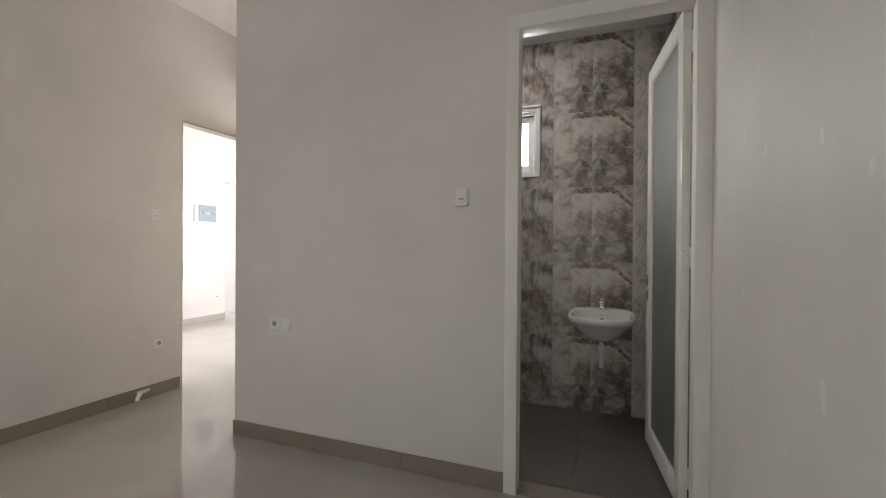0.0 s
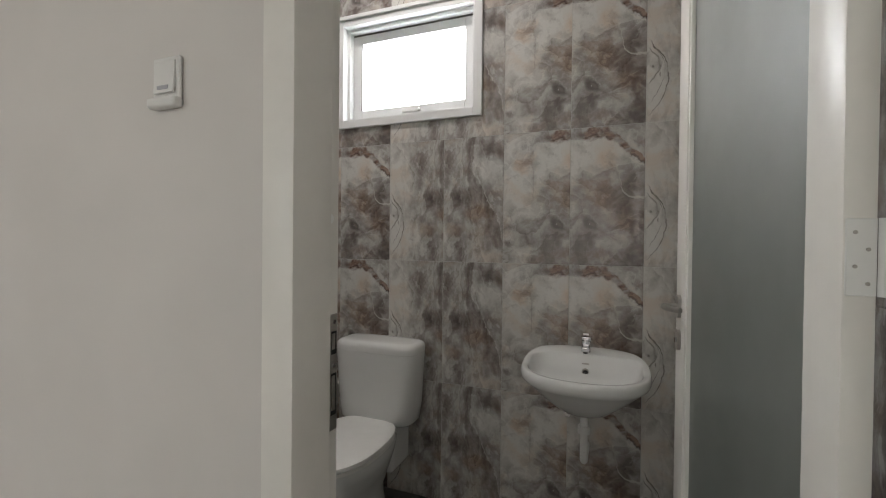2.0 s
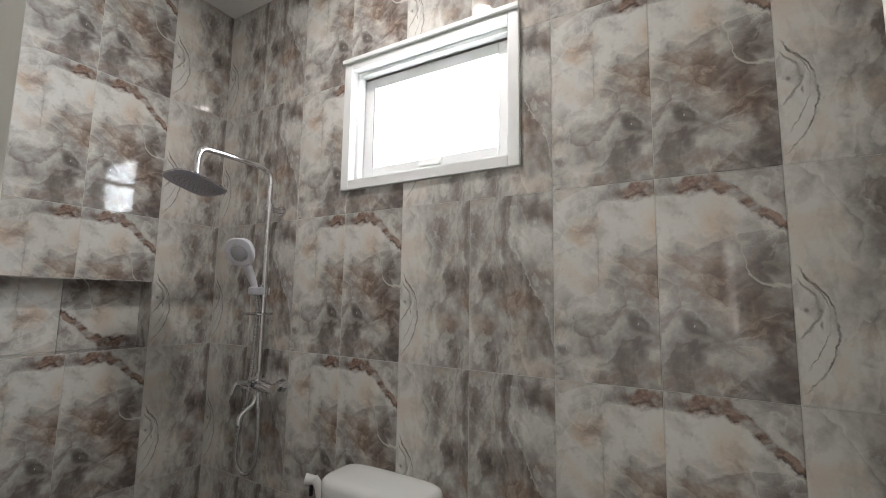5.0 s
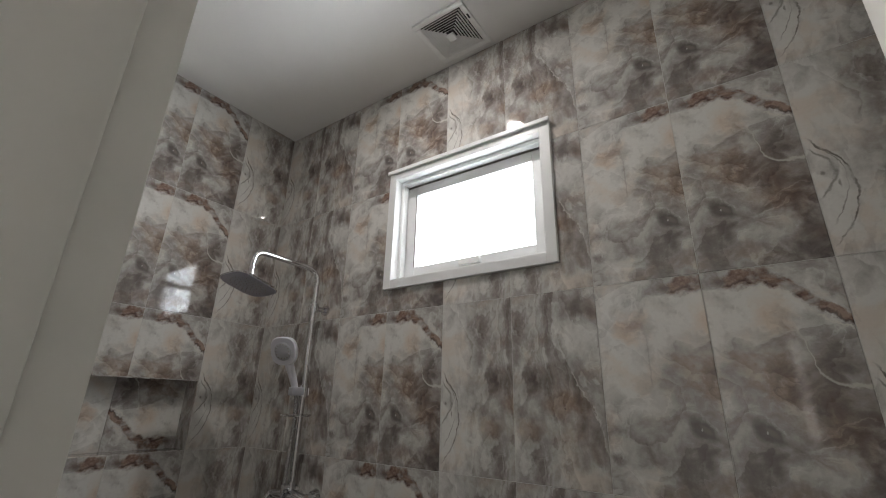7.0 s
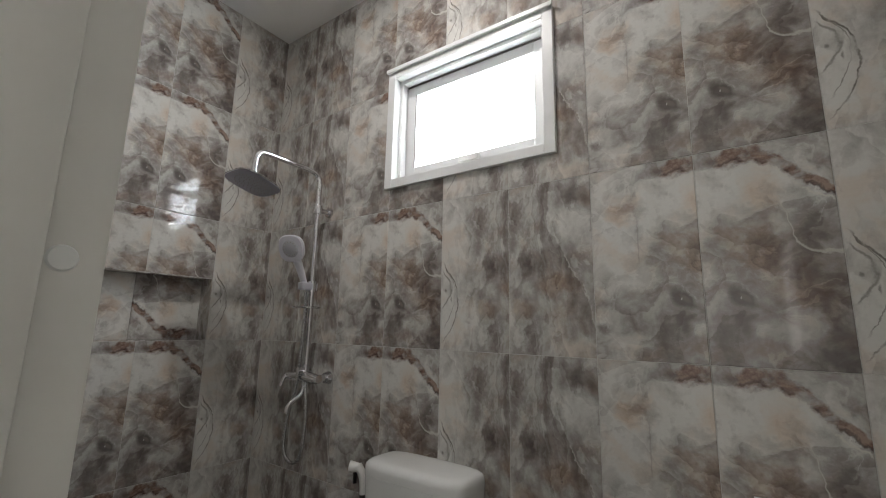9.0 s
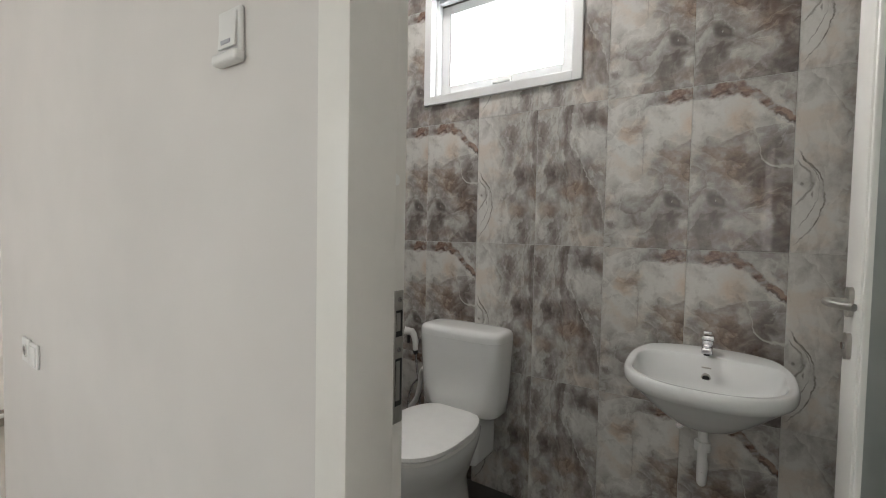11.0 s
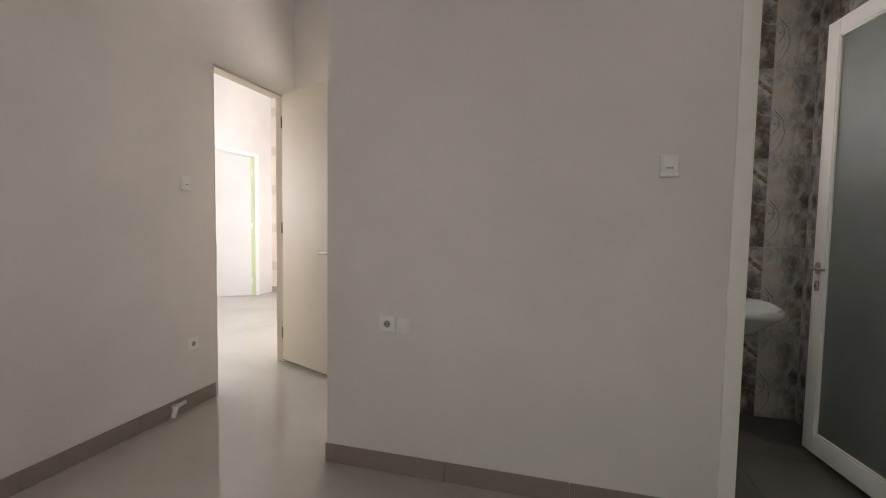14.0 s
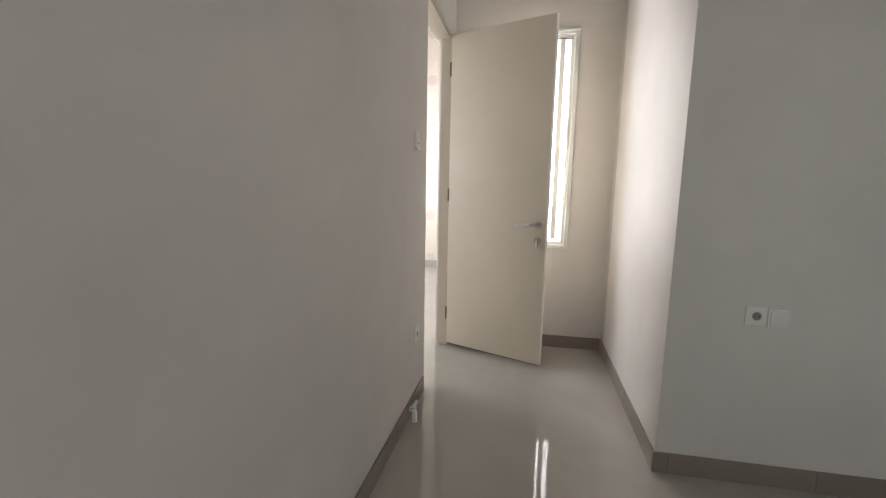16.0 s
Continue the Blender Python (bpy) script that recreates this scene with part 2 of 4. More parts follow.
        rust = n.ramp(n.math("ADD", n.math("MULTIPLY", mottle, 0.5), n.math("MULTIPLY", veil, 0.5)), ((0.41, (0.07, 0.034, 0.027)), (0.50, (0.168, 0.094, 0.068)), (0.60, (0.33, 0.235, 0.19))))
        c = n.mix(band, c, rust)
        # dark broken seam in the rust and the pale line under it
        seam = n.math("MULTIPLY", n.step(n.math("ABSOLUTE", n.math("ADD", d, 0.013)), 0.0, 0.008, 0.7, 0), n.step(veil, 0.47, 0.55))
        c = n.mix(n.math("MULTIPLY", seam, n.step(u, 0.19, 0.22)), c, (0.05, 0.03, 0.026))
        pale = n.math("MULTIPLY", n.math("MULTIPLY", n.step(n.math("ABSOLUTE", n.math("ADD", d, 0.031)), 0.0, 0.006, 0.8, 0), n.step(veil, 0.4, 0.54, 0.2, 1.0)), n.step(u, 0.24, 0.28))
        c = n.mix(pale, c, (0.66, 0.64, 0.58))
        # pale vein running down to the edge
        vein = curve(u, 0.34, 0.46, ((0.34, 0.45), (0.358, 0.39), (0.372, 0.335), (0.396, 0.302), (0.42, 0.293), (0.46, 0.288)), 0.6)
        c = n.mix(n.math("MULTIPLY", n.step(n.math("ABSOLUTE", n.math("ADD", n.math("SUBTRACT", v, vein), n.math("MULTIPLY", jag, 0.6))), 0.001, 0.007, 0.7, 0), n.step(u, 0.345, 0.36)), c, (0.63, 0.61, 0.555))
        # edge of the pale left field
        lip = n.math("MULTIPLY", n.step(n.math("ABSOLUTE", n.math("SUBTRACT", u, 0.137)), 0.0, 0.004, 0.35, 0), n.step(n.math("ABSOLUTE", n.math("SUBTRACT", v, 0.36)), 0.05, 0.08, 1, 0))
        c = n.mix(lip, c, (0.2, 0.17, 0.155))
        # dark oval knot with a paler eye, and its tail
        r = n.math("ADD", around(u, v, 0.247, 0.178, 0.042, 0.023, -0.72), n.math("MULTIPLY", torn, 0.45))
        c = n.mix(n.step(r, 0.55, 1.35, 0.8, 0), c, (0.08, 0.067, 0.06))
        c = n.mix(n.step(n.math("ADD", around(u, v, 0.252, 0.18, 0.028, 0.011, -0.72), n.math("MULTIPLY", torn, 0.5)), 0.2, 1.0, 0.6, 0), c, (0.235, 0.2, 0.182))
        c = n.mix(n.step(n.math("ADD", around(u, v, 0.243, 0.108, 0.018, 0.038, 0.25), n.math("MULTIPLY", torn, 0.3)), 0.3, 1.1, 0.6, 0), c, (0.11, 0.09, 0.082))
        c = n.mix(n.step(n.math("ADD", around(u, v, 0.262, 0.128, 0.03, 0.008, 0.6), n.math("MULTIPLY", torn, 0.3)), 0.3, 1.1, 0.5, 0), c, (0.12, 0.10, 0.09))
        c = n.mix(n.step(around(u, v, 0.243, 0.178, 0.0035, 0.006), 0.3, 1.0, 0.7, 0), c, (0.66, 0.65, 0.62))
    else:
        c = n.mix(n.math("MULTIPLY", n.step(n.math("ABSOLUTE", side), 0.0, 0.0035, 0.55, 0), n.step(veil, 0.42, 0.52)), c, (0.63, 0.60, 0.56))
        # dark hair lines bowed out from the edge
        for base, bulge, at, half, wide_, dark in ((0.004, 0.078, 0.185, 0.165, 0.0042, 0.85), (0.0, 0.048, 0.235, 0.085, 0.006, 0.6), (0.012, 0.055, 0.21, 0.13, 0.0022, 0.6)):
            w = n.math("DIVIDE", n.math("SUBTRACT", v, at), half)
            bow = n.math("SUBTRACT", base + bulge, n.math("MULTIPLY", n.math("MULTIPLY", w, w), bulge))
            line = n.math("MULTIPLY", n.step(n.math("ABSOLUTE", n.math("ADD", n.math("SUBTRACT", u, bow), n.math("MULTIPLY", jag, 0.25))), 0.0006, wide_, dark, 0), n.step(n.math("ABSOLUTE", w), 0.8, 1.0, 1, 0))
            line = n.math("MULTIPLY", line, n.step(veil, 0.38, 0.54, 0.3, 1.0))
            c = n.mix(line, c, (0.10, 0.086, 0.074))
        for cu, cv, ru, rv in ((0.027, 0.228, 0.006, 0.007), (0.05, 0.19, 0.004, 0.012), (0.33, 0.225, 0.005, 0.005)):
            c = n.mix(n.step(n.math("ADD", around(u, v, cu, cv, ru, rv), n.math("MULTIPLY", torn, 0.6)), 0.2, 1.1, 0.6, 0), c, (0.08, 0.066, 0.058))
    speck, _ = n.noise(uv, 120, 3, 0.6)
    c = n.mix(n.step(speck, 0.3, 0.7, 0.0, 0.14), c, n.mix(1.0, c, (0.74, 0.72, 0.7), "MULTIPLY"))
    wavy, _ = n.noise(n.position(), 5, 2)
    n.bump(wavy, 0.05, 0.004)
    return n.done(c, n.step(veil, 0.3, 0.7, 0.035, 0.06), 0.0, Specular_IOR_Level=0.5)


M_WALL = paint("white_wall_paint", (0.755, 0.72, 0.69))
M_CEIL = paint("white_ceiling_paint", (0.82, 0.81, 0.79), 0.7, 0.03)
M_TILE_A, M_TILE_B = marble("onyx_tile_brown_vein", "A"), marble("onyx_tile_smoke", "B")
M_GROUT = plain("pale_grout", (0.55, 0.54, 0.51), 0.85, scale=60, bump=0.3)
M_UPVC = plain("cream_white_upvc", (0.84, 0.82, 0.775), 0.32, var=0.03, scale=9)
M_FRAME = plain("cream_frame_paint", (0.83, 0.805, 0.76), 0.38, var=0.03, scale=9)
M_WHITE_PL = plain("white_plastic", (0.83, 0.83, 0.81), 0.3, var=0.02)
M_CERAMIC = plain("white_glazed_ceramic", (0.80, 0.81, 0.80), 0.09, var=0.015, scale=4, Coat_Weight=0.4)
M_CHROME = plain("chrome", (0.72, 0.72, 0.74), 0.08, 1.0, 0.02)
M_STEEL = plain("brushed_steel", (0.46, 0.44, 0.41), 0.33, 1.0, 0.1, 60)
# near black for rubber parts, and for painted shade in slots and holes
M_DARK = plain("dark_rubber_and_hole_shade", (0.02, 0.02, 0.02), 0.6)
M_BASE = plain("taupe_baseboard_tile", (0.255, 0.218, 0.182), 0.3, var=0.035, scale=5)
M_BRONZE = plain("dull_bronze", (0.20, 0.14, 0.10), 0.4, 0.8, 0.06, 40)
# dark grey that paints the shadow lines between window frame and sash
M_GAP_SHADE = plain("grey_window_gap_shade", (0.16, 0.15, 0.14), 0.6)
M_WINDOW = plain("white_window_aluminium", (0.78, 0.79, 0.79), 0.3, var=0.03, scale=9)
M_PLATE = plain("off_white_switch_plastic", (0.82, 0.81, 0.79), 0.32, var=0.02)
M_FACE = plain("blue_grey_shower_face", (0.36, 0.36, 0.42), 0.35, 0.3, 0.03)
M_LEAF = paint("cream_door_laminate", (0.62, 0.545, 0.435), 0.45, 0.05, 0.06)
M_HOSE = plain("braided_steel_hose", (0.5, 0.5, 0.51), 0.25, 1.0, 0.15, 300, 0.5)
# cap plastic lightened in its colour, for torch light falling on it
M_CAP_LIT = plain("white_cap_lightened_as_lit", (0.92, 0.92, 0.9), 0.3, var=0.01)
M_MCB = plain("smoky_blue_breaker_cover", (0.3, 0.36, 0.40), 0.2)
# colour of backlit grass, as it shows in the far door's hinge gap
M_GREEN = plain("lime_green_gap_view", (0.6, 0.76, 0.3), 0.5)
M_PLASTIC_WRAP = plain("clear_wrap", (0.85, 0.84, 0.8), 0.25, Alpha=0.75)


def floor_porcelain():
    n = Nodes("polished_cream_porcelain")
    p = n.position()
    big, _ = n.noise(p, 1.2, 5, 0.6, 0.6)
    fine, _ = n.noise(p, 60, 4, 0.65)
    c = n.ramp(big, ((0.3, (0.40, 0.375, 0.335)), (0.7, (0.47, 0.445, 0.405))))
    c = n.mix(n.step(fine, 0.55, 0.75, 0, 0.2), c, (0.35, 0.32, 0.28))
    smear, _ = n.noise(p, 5, 5, 0.65, 1.0)
    wave, _ = n.noise(p, 3, 2)
    n.bump(wave, 0.05, 0.004)
    return n.done(c, n.step(smear, 0.35, 0.7, 0.025, 0.075), 0.0, Specular_IOR_Level=0.55)


def floor_slate():
    n = Nodes("charcoal_floor_tile")
    p = n.position()
    big, _ = n.noise(p, 2.6, 6, 0.65, 0.8)
    fine, _ = n.noise(p, 80, 4, 0.65)
    c = n.ramp(big, ((0.3, (0.098, 0.09, 0.08)), (0.7, (0.16, 0.149, 0.134))))
    c = n.mix(n.step(fine, 0.5, 0.75, 0, 0.35), c, (0.075, 0.069, 0.062))
    n.bump(fine, 0.15, 0.001)
    return n.done(c, n.step(big, 0.3, 0.7, 0.3, 0.5))


def frosted():
    n = Nodes("frosted_green_glass")
    p = n.position()
    f, _ = n.noise(p, 900, 2)
    big, _ = n.noise(p, 4, 3)
    n.bump(f, 0.25, 0.0006)
    c = n.ramp(big, ((0.3, (0.29, 0.315, 0.295)), (0.7, (0.37, 0.39, 0.37))))
    return n.done(c, 0.38, 0.0, Transmission_Weight=0.72, IOR=1.45)


def clear_glass():
    n = Nodes("window_glass")
    return n.done((0.97, 0.99, 0.98), 0.0, 0.0, Transmission_Weight=1.0, IOR=1.45)


def wallpaper():
    n = Nodes("cream_wallpaper_with_rose_medallions")
    p = n.position()
    sep = n.nt.nodes.new("ShaderNodeSeparateXYZ")
    n.link(p, sep.inputs[0])
    row = n.math("FLOOR", n.math("DIVIDE", sep.outputs[2], 0.345))
    half = n.math("MULTIPLY", n.math("MODULO", row, 2.0), 0.19)
    a = n.math("SUBTRACT", n.math("FLOORED_MODULO", n.math("ADD", sep.outputs[0], half), 0.38), 0.19)
    b = n.math("SUBTRACT", n.math("FLOORED_MODULO", sep.outputs[2], 0.345), 0.1725)
    r = n.math("SQRT", n.math("ADD", n.math("MULTIPLY", a, a), n.math("MULTIPLY", b, b)))
    ang = n.math("ARCTAN2", a, b)
    petal = n.math("MULTIPLY", n.math("SINE", n.math("MULTIPLY", ang, 7.0)), 0.008)
    rr = n.math("ADD", r, petal)
    rings = n.math("SINE", n.math("MULTIPLY", rr, 260.0))
    mask = n.math("MULTIPLY", n.step(rr, 0.072, 0.088, 1, 0), n.step(rings, -0.4, 0.5, 0.12, 0.62))
    f, _ = n.noise(p, 30, 4)
    c = n.mix(mask, n.ramp(f, ((0.3, (0.77, 0.67, 0.58)), (0.7, (0.82, 0.73, 0.65)))), (0.50, 0.40, 0.35))
    return n.done(c, 0.7)


M_FLOOR, M_SLATE, M_FROST, M_GLASS, M_PAPER = floor_porcelain(), floor_slate(), frosted(), clear_glass(), wallpaper()


# ---- building helpers ----
def mesh_of(bm, name, material, smooth=False):
    me = bpy.data.meshes.new(name)
    bm.normal_update()
    bm.to_mesh(me)
    bm.free()
    me.materials.append(material)
    if smooth:
        me.polygons.foreach_set("use_smooth", [True] * len(me.polygons))
        me.set_sharp_from_angle(angle=radians(smooth if smooth is not True else 40))
    return me


def part(name, bm, material, parent, label="", smooth=False):
    ob = new(name, mesh_of(bm, name, material, smooth))
    ob.parent = parent
    return tagged(ob, label)


def thing(name, m, label, category, group="", kind=""):
    ob = new(name)
    ob.empty_display_size = 0.1
    ob.matrix_world = m
    return tagged(ob, label, category, group, kind)


def setting(name, bm, material, label, category):
    return tagged(new(name, mesh_of(bm, name, material)), label, category, "", "structure")


def box(bm, x0, x1, y0, y1, z0, z1, bevel=0.0, seg=2):
    r = bmesh.ops.create_cube(bm, size=1.0, matrix=Matrix.Translation(((x0 + x1) / 2, (y0 + y1) / 2, (z0 + z1) / 2)) @ Matrix.Diagonal((x1 - x0, y1 - y0, z1 - z0, 1)))
    if bevel:
        es = list({e for v in r["verts"] for e in v.link_edges})
        bmesh.ops.bevel(bm, geom=es, offset=bevel, segments=seg, profile=0.6, affect="EDGES")
    return bm


def cyl(bm, p0, p1, r0, r1=None, seg=20):
    p0, p1 = Vector(p0), Vector(p1)
    d = p1 - p0
    m = Matrix.Translation((p0 + p1) / 2) @ d.to_track_quat("Z", "Y").to_matrix().to_4x4()
    bmesh.ops.create_cone(bm, cap_ends=True, segments=seg, radius1=r0, radius2=r0 if r1 is None else r1, depth=d.length, matrix=m)
    return bm


def rings(bm, loops, cap0=True, cap1=True):
    """Skin over closed loops of equal length."""
    vs = [[bm.verts.new(p) for p in lp] for lp in loops]
    n = len(vs[0])
    for a, b in zip(vs, vs[1:]):
        for i in range(n):
            bm.faces.new((a[i], a[(i + 1) % n], b[(i + 1) % n], b[i]))
    if cap0:
        bm.faces.new(list(reversed(vs[0])))
    if cap1:
        bm.faces.new(vs[-1])
    bmesh.ops.recalc_face_normals(bm, faces=bm.faces[:])
    return bm


def smooth_path(pts, n=6):
    """Catmull-Rom points through pts."""
    p = [Vector(q) for q in pts]
    p = [2 * p[0] - p[1], *p, 2 * p[-1] - p[-2]]
    out = []
    for i in range(1, len(p) - 2):
        a, b, c, d = p[i - 1:i + 3]
        for k in range(n):
            t = k / n
            out.append(0.5 * (2 * b + (c - a) * t + (2 * a - 5 * b + 4 * c - d) * t * t + (3 * b - a - 3 * c + d) * t ** 3))
    out.append(p[-2])
    return out


def tube(bm, pts, r, seg=10):
    pts = [Vector(q) for q in pts]
    loops, side = [], None
    for i, q in enumerate(pts):
        d = (pts[min(i + 1, len(pts) - 1)] - pts[max(i - 1, 0)]).normalized()
        if side is None:
            side = d.orthogonal().normalized()
        side = (side - d * side.dot(d)).normalized()
        up = d.cross(side)
        rad = r(i / (len(pts) - 1)) if callable(r) else r
        loops.append([q + (side * math.cos(a) + up * math.sin(a)) * rad for a in (2 * math.pi * k / seg for k in range(seg))])
    return rings(bm, loops)


def B():
    return bmesh.new()


def minus(rects, hole):
    out = []
    hx0, hx1, hz0, hz1 = hole
    for x0, x1, z0, z1 in rects:
        if hx0 >= x1 or hx1 <= x0 or hz0 >= z1 or hz1 <= z0:
            out.append((x0, x1, z0, z1))
            continue
        if hx0 > x0:
            out.append((x0, hx0, z0, z1))
        if hx1 < x1:
            out.append((hx1, x1, z0, z1))
        a, b = max(x0, hx0), min(x1, hx1)
        if hz0 > z0:
            out.append((a, b, z0, hz0))
        if hz1 < z1:
            out.append((a, b, hz1, z1))
    return out


def wall_x(name, x0, x1, y0, y1, z0, z1, holes, material, label):
    """Wall running along x, with openings (x0, x1, z0, z1)."""
    rects = [(x0, x1, z0, z1)]
    for h in holes:
        rects = minus(rects, h)
    bm = B()
    for a, b, c, d in rects:
        box(bm, a, b, y0, y1, c, d)
    return setting(name, bm, material, label, "wall")


def wall_y(name, y0, y1, x0, x1, z0, z1, holes, material, label):
    rects = [(y0, y1, z0, z1)]
    for h in holes:
        rects = minus(rects, h)
    bm = B()
    for a, b, c, d in rects:
        box(bm, x0, x1, a, b, c, d)
    return setting(name, bm, material, label, "wall")


# ---- plan ----
ZF = 0.036            # floor of hall and front room
ZB = 0.012            # bathroom floor
ZH = 3.45             # hall ceiling
ZC = 3.0              # bathroom ceiling
W1 = -1.406           # hall face of the bathroom's front wall
W1B = -1.279          # its tiled face
XC = -2.227           # passage face of the bathroom's side wall
XS = -2.1             # tiled shower wall
XR = 0.556            # wall beside the bathroom door
XL = -3.464           # wall with the tall door
YE = 0.13             # end of the passage
DX0, DX1, DZ = -0.306, 0.492, 2.44     # bathroom door, clear opening

# floors and ceilings
setting("floor_hall", box(box(B(), XL, XR + 0.1, -7.5, W1 + 0.03, -0.1, ZF), XL, XC, W1 + 0.03, YE, -0.1, ZF), M_FLOOR, "polished cream porcelain floor reflecting the bright openings", "floor")
setting("floor_front_room", box(B(), -9.0, XL, -3.0, 3.36, -0.1, ZF - 0.001), M_FLOOR, "polished cream porcelain floor", "floor")
setting("floor_bathroom", box(B(), XS - 0.05, XR, W1 + 0.03, 0.05, -0.1, ZB - 0.006), M_GROUT, "dark grey tiled bathroom floor", "floor")
setting("ceiling_hall", box(box(B(), XL - 0.1, XR + 0.1, -7.6, W1, ZH, ZH + 0.1), XL - 0.1, XC, W1, YE + 0.1, ZH, ZH + 0.1), M_CEIL, "plain white painted ceiling", "ceiling")
setting("ceiling_front_room", box(B(), -9.0, XL - 0.1, -3.1, 3.5, 3.65, 3.75), M_CEIL, "plain white painted ceiling", "ceiling")
setting("ceiling_bathroom", box(B(), XS - 0.02, XR, W1 + 0.05, 0.02, ZC, ZC + 0.08), M_CEIL, "white painted bathroom ceiling with grey shading", "ceiling")

# walls
wall_front = wall_x("wall_bathroom_front", XC, XR, W1, W1B - 0.0016, -0.1, ZH, [(DX0 - 0.05, DX1 + 0.05, -0.1, DZ + 0.05)], M_WALL, "plain white painted wall with a switch and a double socket")
wall_back = wall_x("wall_bathroom_back", XC, XR, 0.0016, YE, -0.1, ZH, [(-1.2, -0.445, 1.93, 2.47)], M_GROUT, "wall clad in onyx-look tiles behind toilet and basin")
wall_shower = wall_y("wall_bathroom_side", W1B - 0.0016, 0.0016, XC, XS - 0.112, -0.1, ZH, [], M_WALL, "white painted wall of the narrow passage")
lining = wall_y("wall_shower", W1B - 0.0016, 0.0016, XS - 0.112, XS - 0.0016, -0.1, ZH, [(-0.9, -0.3, 1.2, 1.504)], M_GROUT, "shower wall of onyx-look tiles with a long niche")
wall_right = wall_y("wall_right", -7.6, YE, XR, XR + 0.12, -0.1, ZH, [(-7.15, -5.25, 1.0, 2.5)], M_WALL, "white painted wall with dents and patched plaster")
wall_left = wall_y("wall_left", -7.6, YE, XL - 0.12, XL, -0.1, ZH, [(-0.845, 0.1, -0.1, 2.44), (-7.15, -5.25, 1.0, 2.5)], M_WALL, "plain white painted wall with switch and socket")
wall_end = wall_x("wall_passage_end", XL - 0.12, XC, YE, YE + 0.13, -0.1, ZH, [(-3.18, -2.552, 0.87, 2.49)], M_WALL, "white painted wall with a tall narrow window")
wall_x("wall_hall_back", XL - 0.12, XR + 0.12, -7.62, -7.5, -0.1, ZH, [], M_WALL, "plain white painted wall")
wall_x("wall_wallpaper", -6.25, XL - 0.12, 3.36, 3.5, -0.1, 3.65, [], M_PAPER, "cream wallpaper with rose medallions")
# the second opening only serves the added front room side light
wall_y("wall_breaker", -3.0, 3.36, -6.25, -6.13, -0.1, 3.65, [(2.03, 2.93, -0.1, 2.44), (-1.8, 0.3, 0.9, 2.6)], M_WALL, "bright white painted wall with a breaker box")
wall_x("wall_front_room_near", -9.0, XL - 0.12, -3.12, -3.0, -0.1, 3.65, [], M_WALL, "plain white painted wall")
wall_y("wall_front_room_right", 0.26, 3.5, XL - 0.12, XL, -0.1, 3.65, [(0.75, 2.75, 0.8, 2.6)], M_WALL, "plain white painted wall")
# opening made for the added far room light
wall_y("wall_far_room", -3.0, 3.5, -9.1, -9.0, -0.1, 3.65, [(0.85, 2.35, 1.0, 2.5)], M_WALL, "plain white painted wall")
wall_x("wall_far_room_end", -9.0, -6.25, 3.36, 3.5, -0.1, 3.65, [], M_WALL, "plain white painted wall")

# plaster blemishes on the wall beside the door
bm = B()
for y, z, r in ((-2.12, 1.6, 0.022), (-2.48, 1.56, 0.026), (-2.26, 1.34, 0.018), (-1.91, 1.17, 0.02), (-1.49, 1.19, 0.012), (-2.5, 1.01, 0.03), (-2.67, 1.46, 0.024), (-1.91, 1.7, 0.02),
                (-2.09, 1.09, 0.014), (-1.74, 0.79, 0.02), (-1.98, 1.62, 0.012), (-1.78, 1.66, 0.012), (-1.83, 0.95, 0.013), (-2.05, 1.86, 0.022), (-2.3, 0.8, 0.02), (-2.42, 1.8, 0.016)):
    bmesh.ops.create_uvsphere(bm, u_segments=12, v_segments=8, radius=r * 0.6, matrix=Matrix.Translation((XR + 0.0005, y, z)) @ Matrix.Rotation(random.uniform(-0.4, 0.4), 4, "X") @ Matrix.Diagonal((0.07, 0.5 + random.random() * 0.5, 1.0 + random.random() * 1.4, 1)))
part("plaster_patch", bm, M_CEIL, wall_right, "small white filler dabs", True)


# ---- baseboards: tile strips ----
def baseboard(name, p0, p1, out, label="taupe ceramic skirting tile strip", h=0.1, mat=M_BASE):
    """Strips 0.6 m long along p0-p1 (x, y); out is the side they stand proud of."""
    root = thing(name, Matrix.Identity(4), label, "baseboard", kind="structure")
    a, b, o = Vector(p0), Vector(p1), Vector(out)
    d = (b - a).normalized()
    length = (b - a).length
    s = 0.0
    while s < length - 0.01:
        e = min(s + 0.598, length)
        q0, q1 = a + d * s, a + d * e + o * 0.009
        part("skirting_tile", box(B(), min(q0.x, q1.x), max(q0.x, q1.x), min(q0.y, q1.y), max(q0.y, q1.y), ZF, ZF + h, 0.0015, 1), mat, root)
        s += 0.6
    return root


baseboard("baseboard_1", (-0.372, W1), (XC - 0.009, W1), (0, -1))
baseboard("baseboard_2", (XC, W1), (XC, YE), (-1, 0))
baseboard("baseboard_3", (XC - 0.009, YE), (XL, YE), (0, -1))
baseboard("baseboard_4", (XL, -0.865), (XL, -7.5), (1, 0))
baseboard("baseboard_5", (XR, W1 - 0.02), (XR, -7.5), (-1, 0))
baseboard("baseboard_6", (XL, -7.5), (XR, -7.5), (0, 1))
baseboard("baseboard_7", (-6.13, 2.03), (-6.13, -3.0), (1, 0), "pale cream skirting tile strip", 0.1, M_FLOOR)
baseboard("baseboard_8", (-6.13, 3.36), (XL - 0.12, 3.36), (0, -1), "pale cream skirting tile strip", 0.1, M_FLOOR)


# ---- bathroom door ----
root = thing("door_frame", Matrix.Identity(4), "cream white moulded frame round the bathroom doorway", "door frame", kind="structure")
f0, f1, fm = W1 - 0.014, W1B + 0.004, -1.316
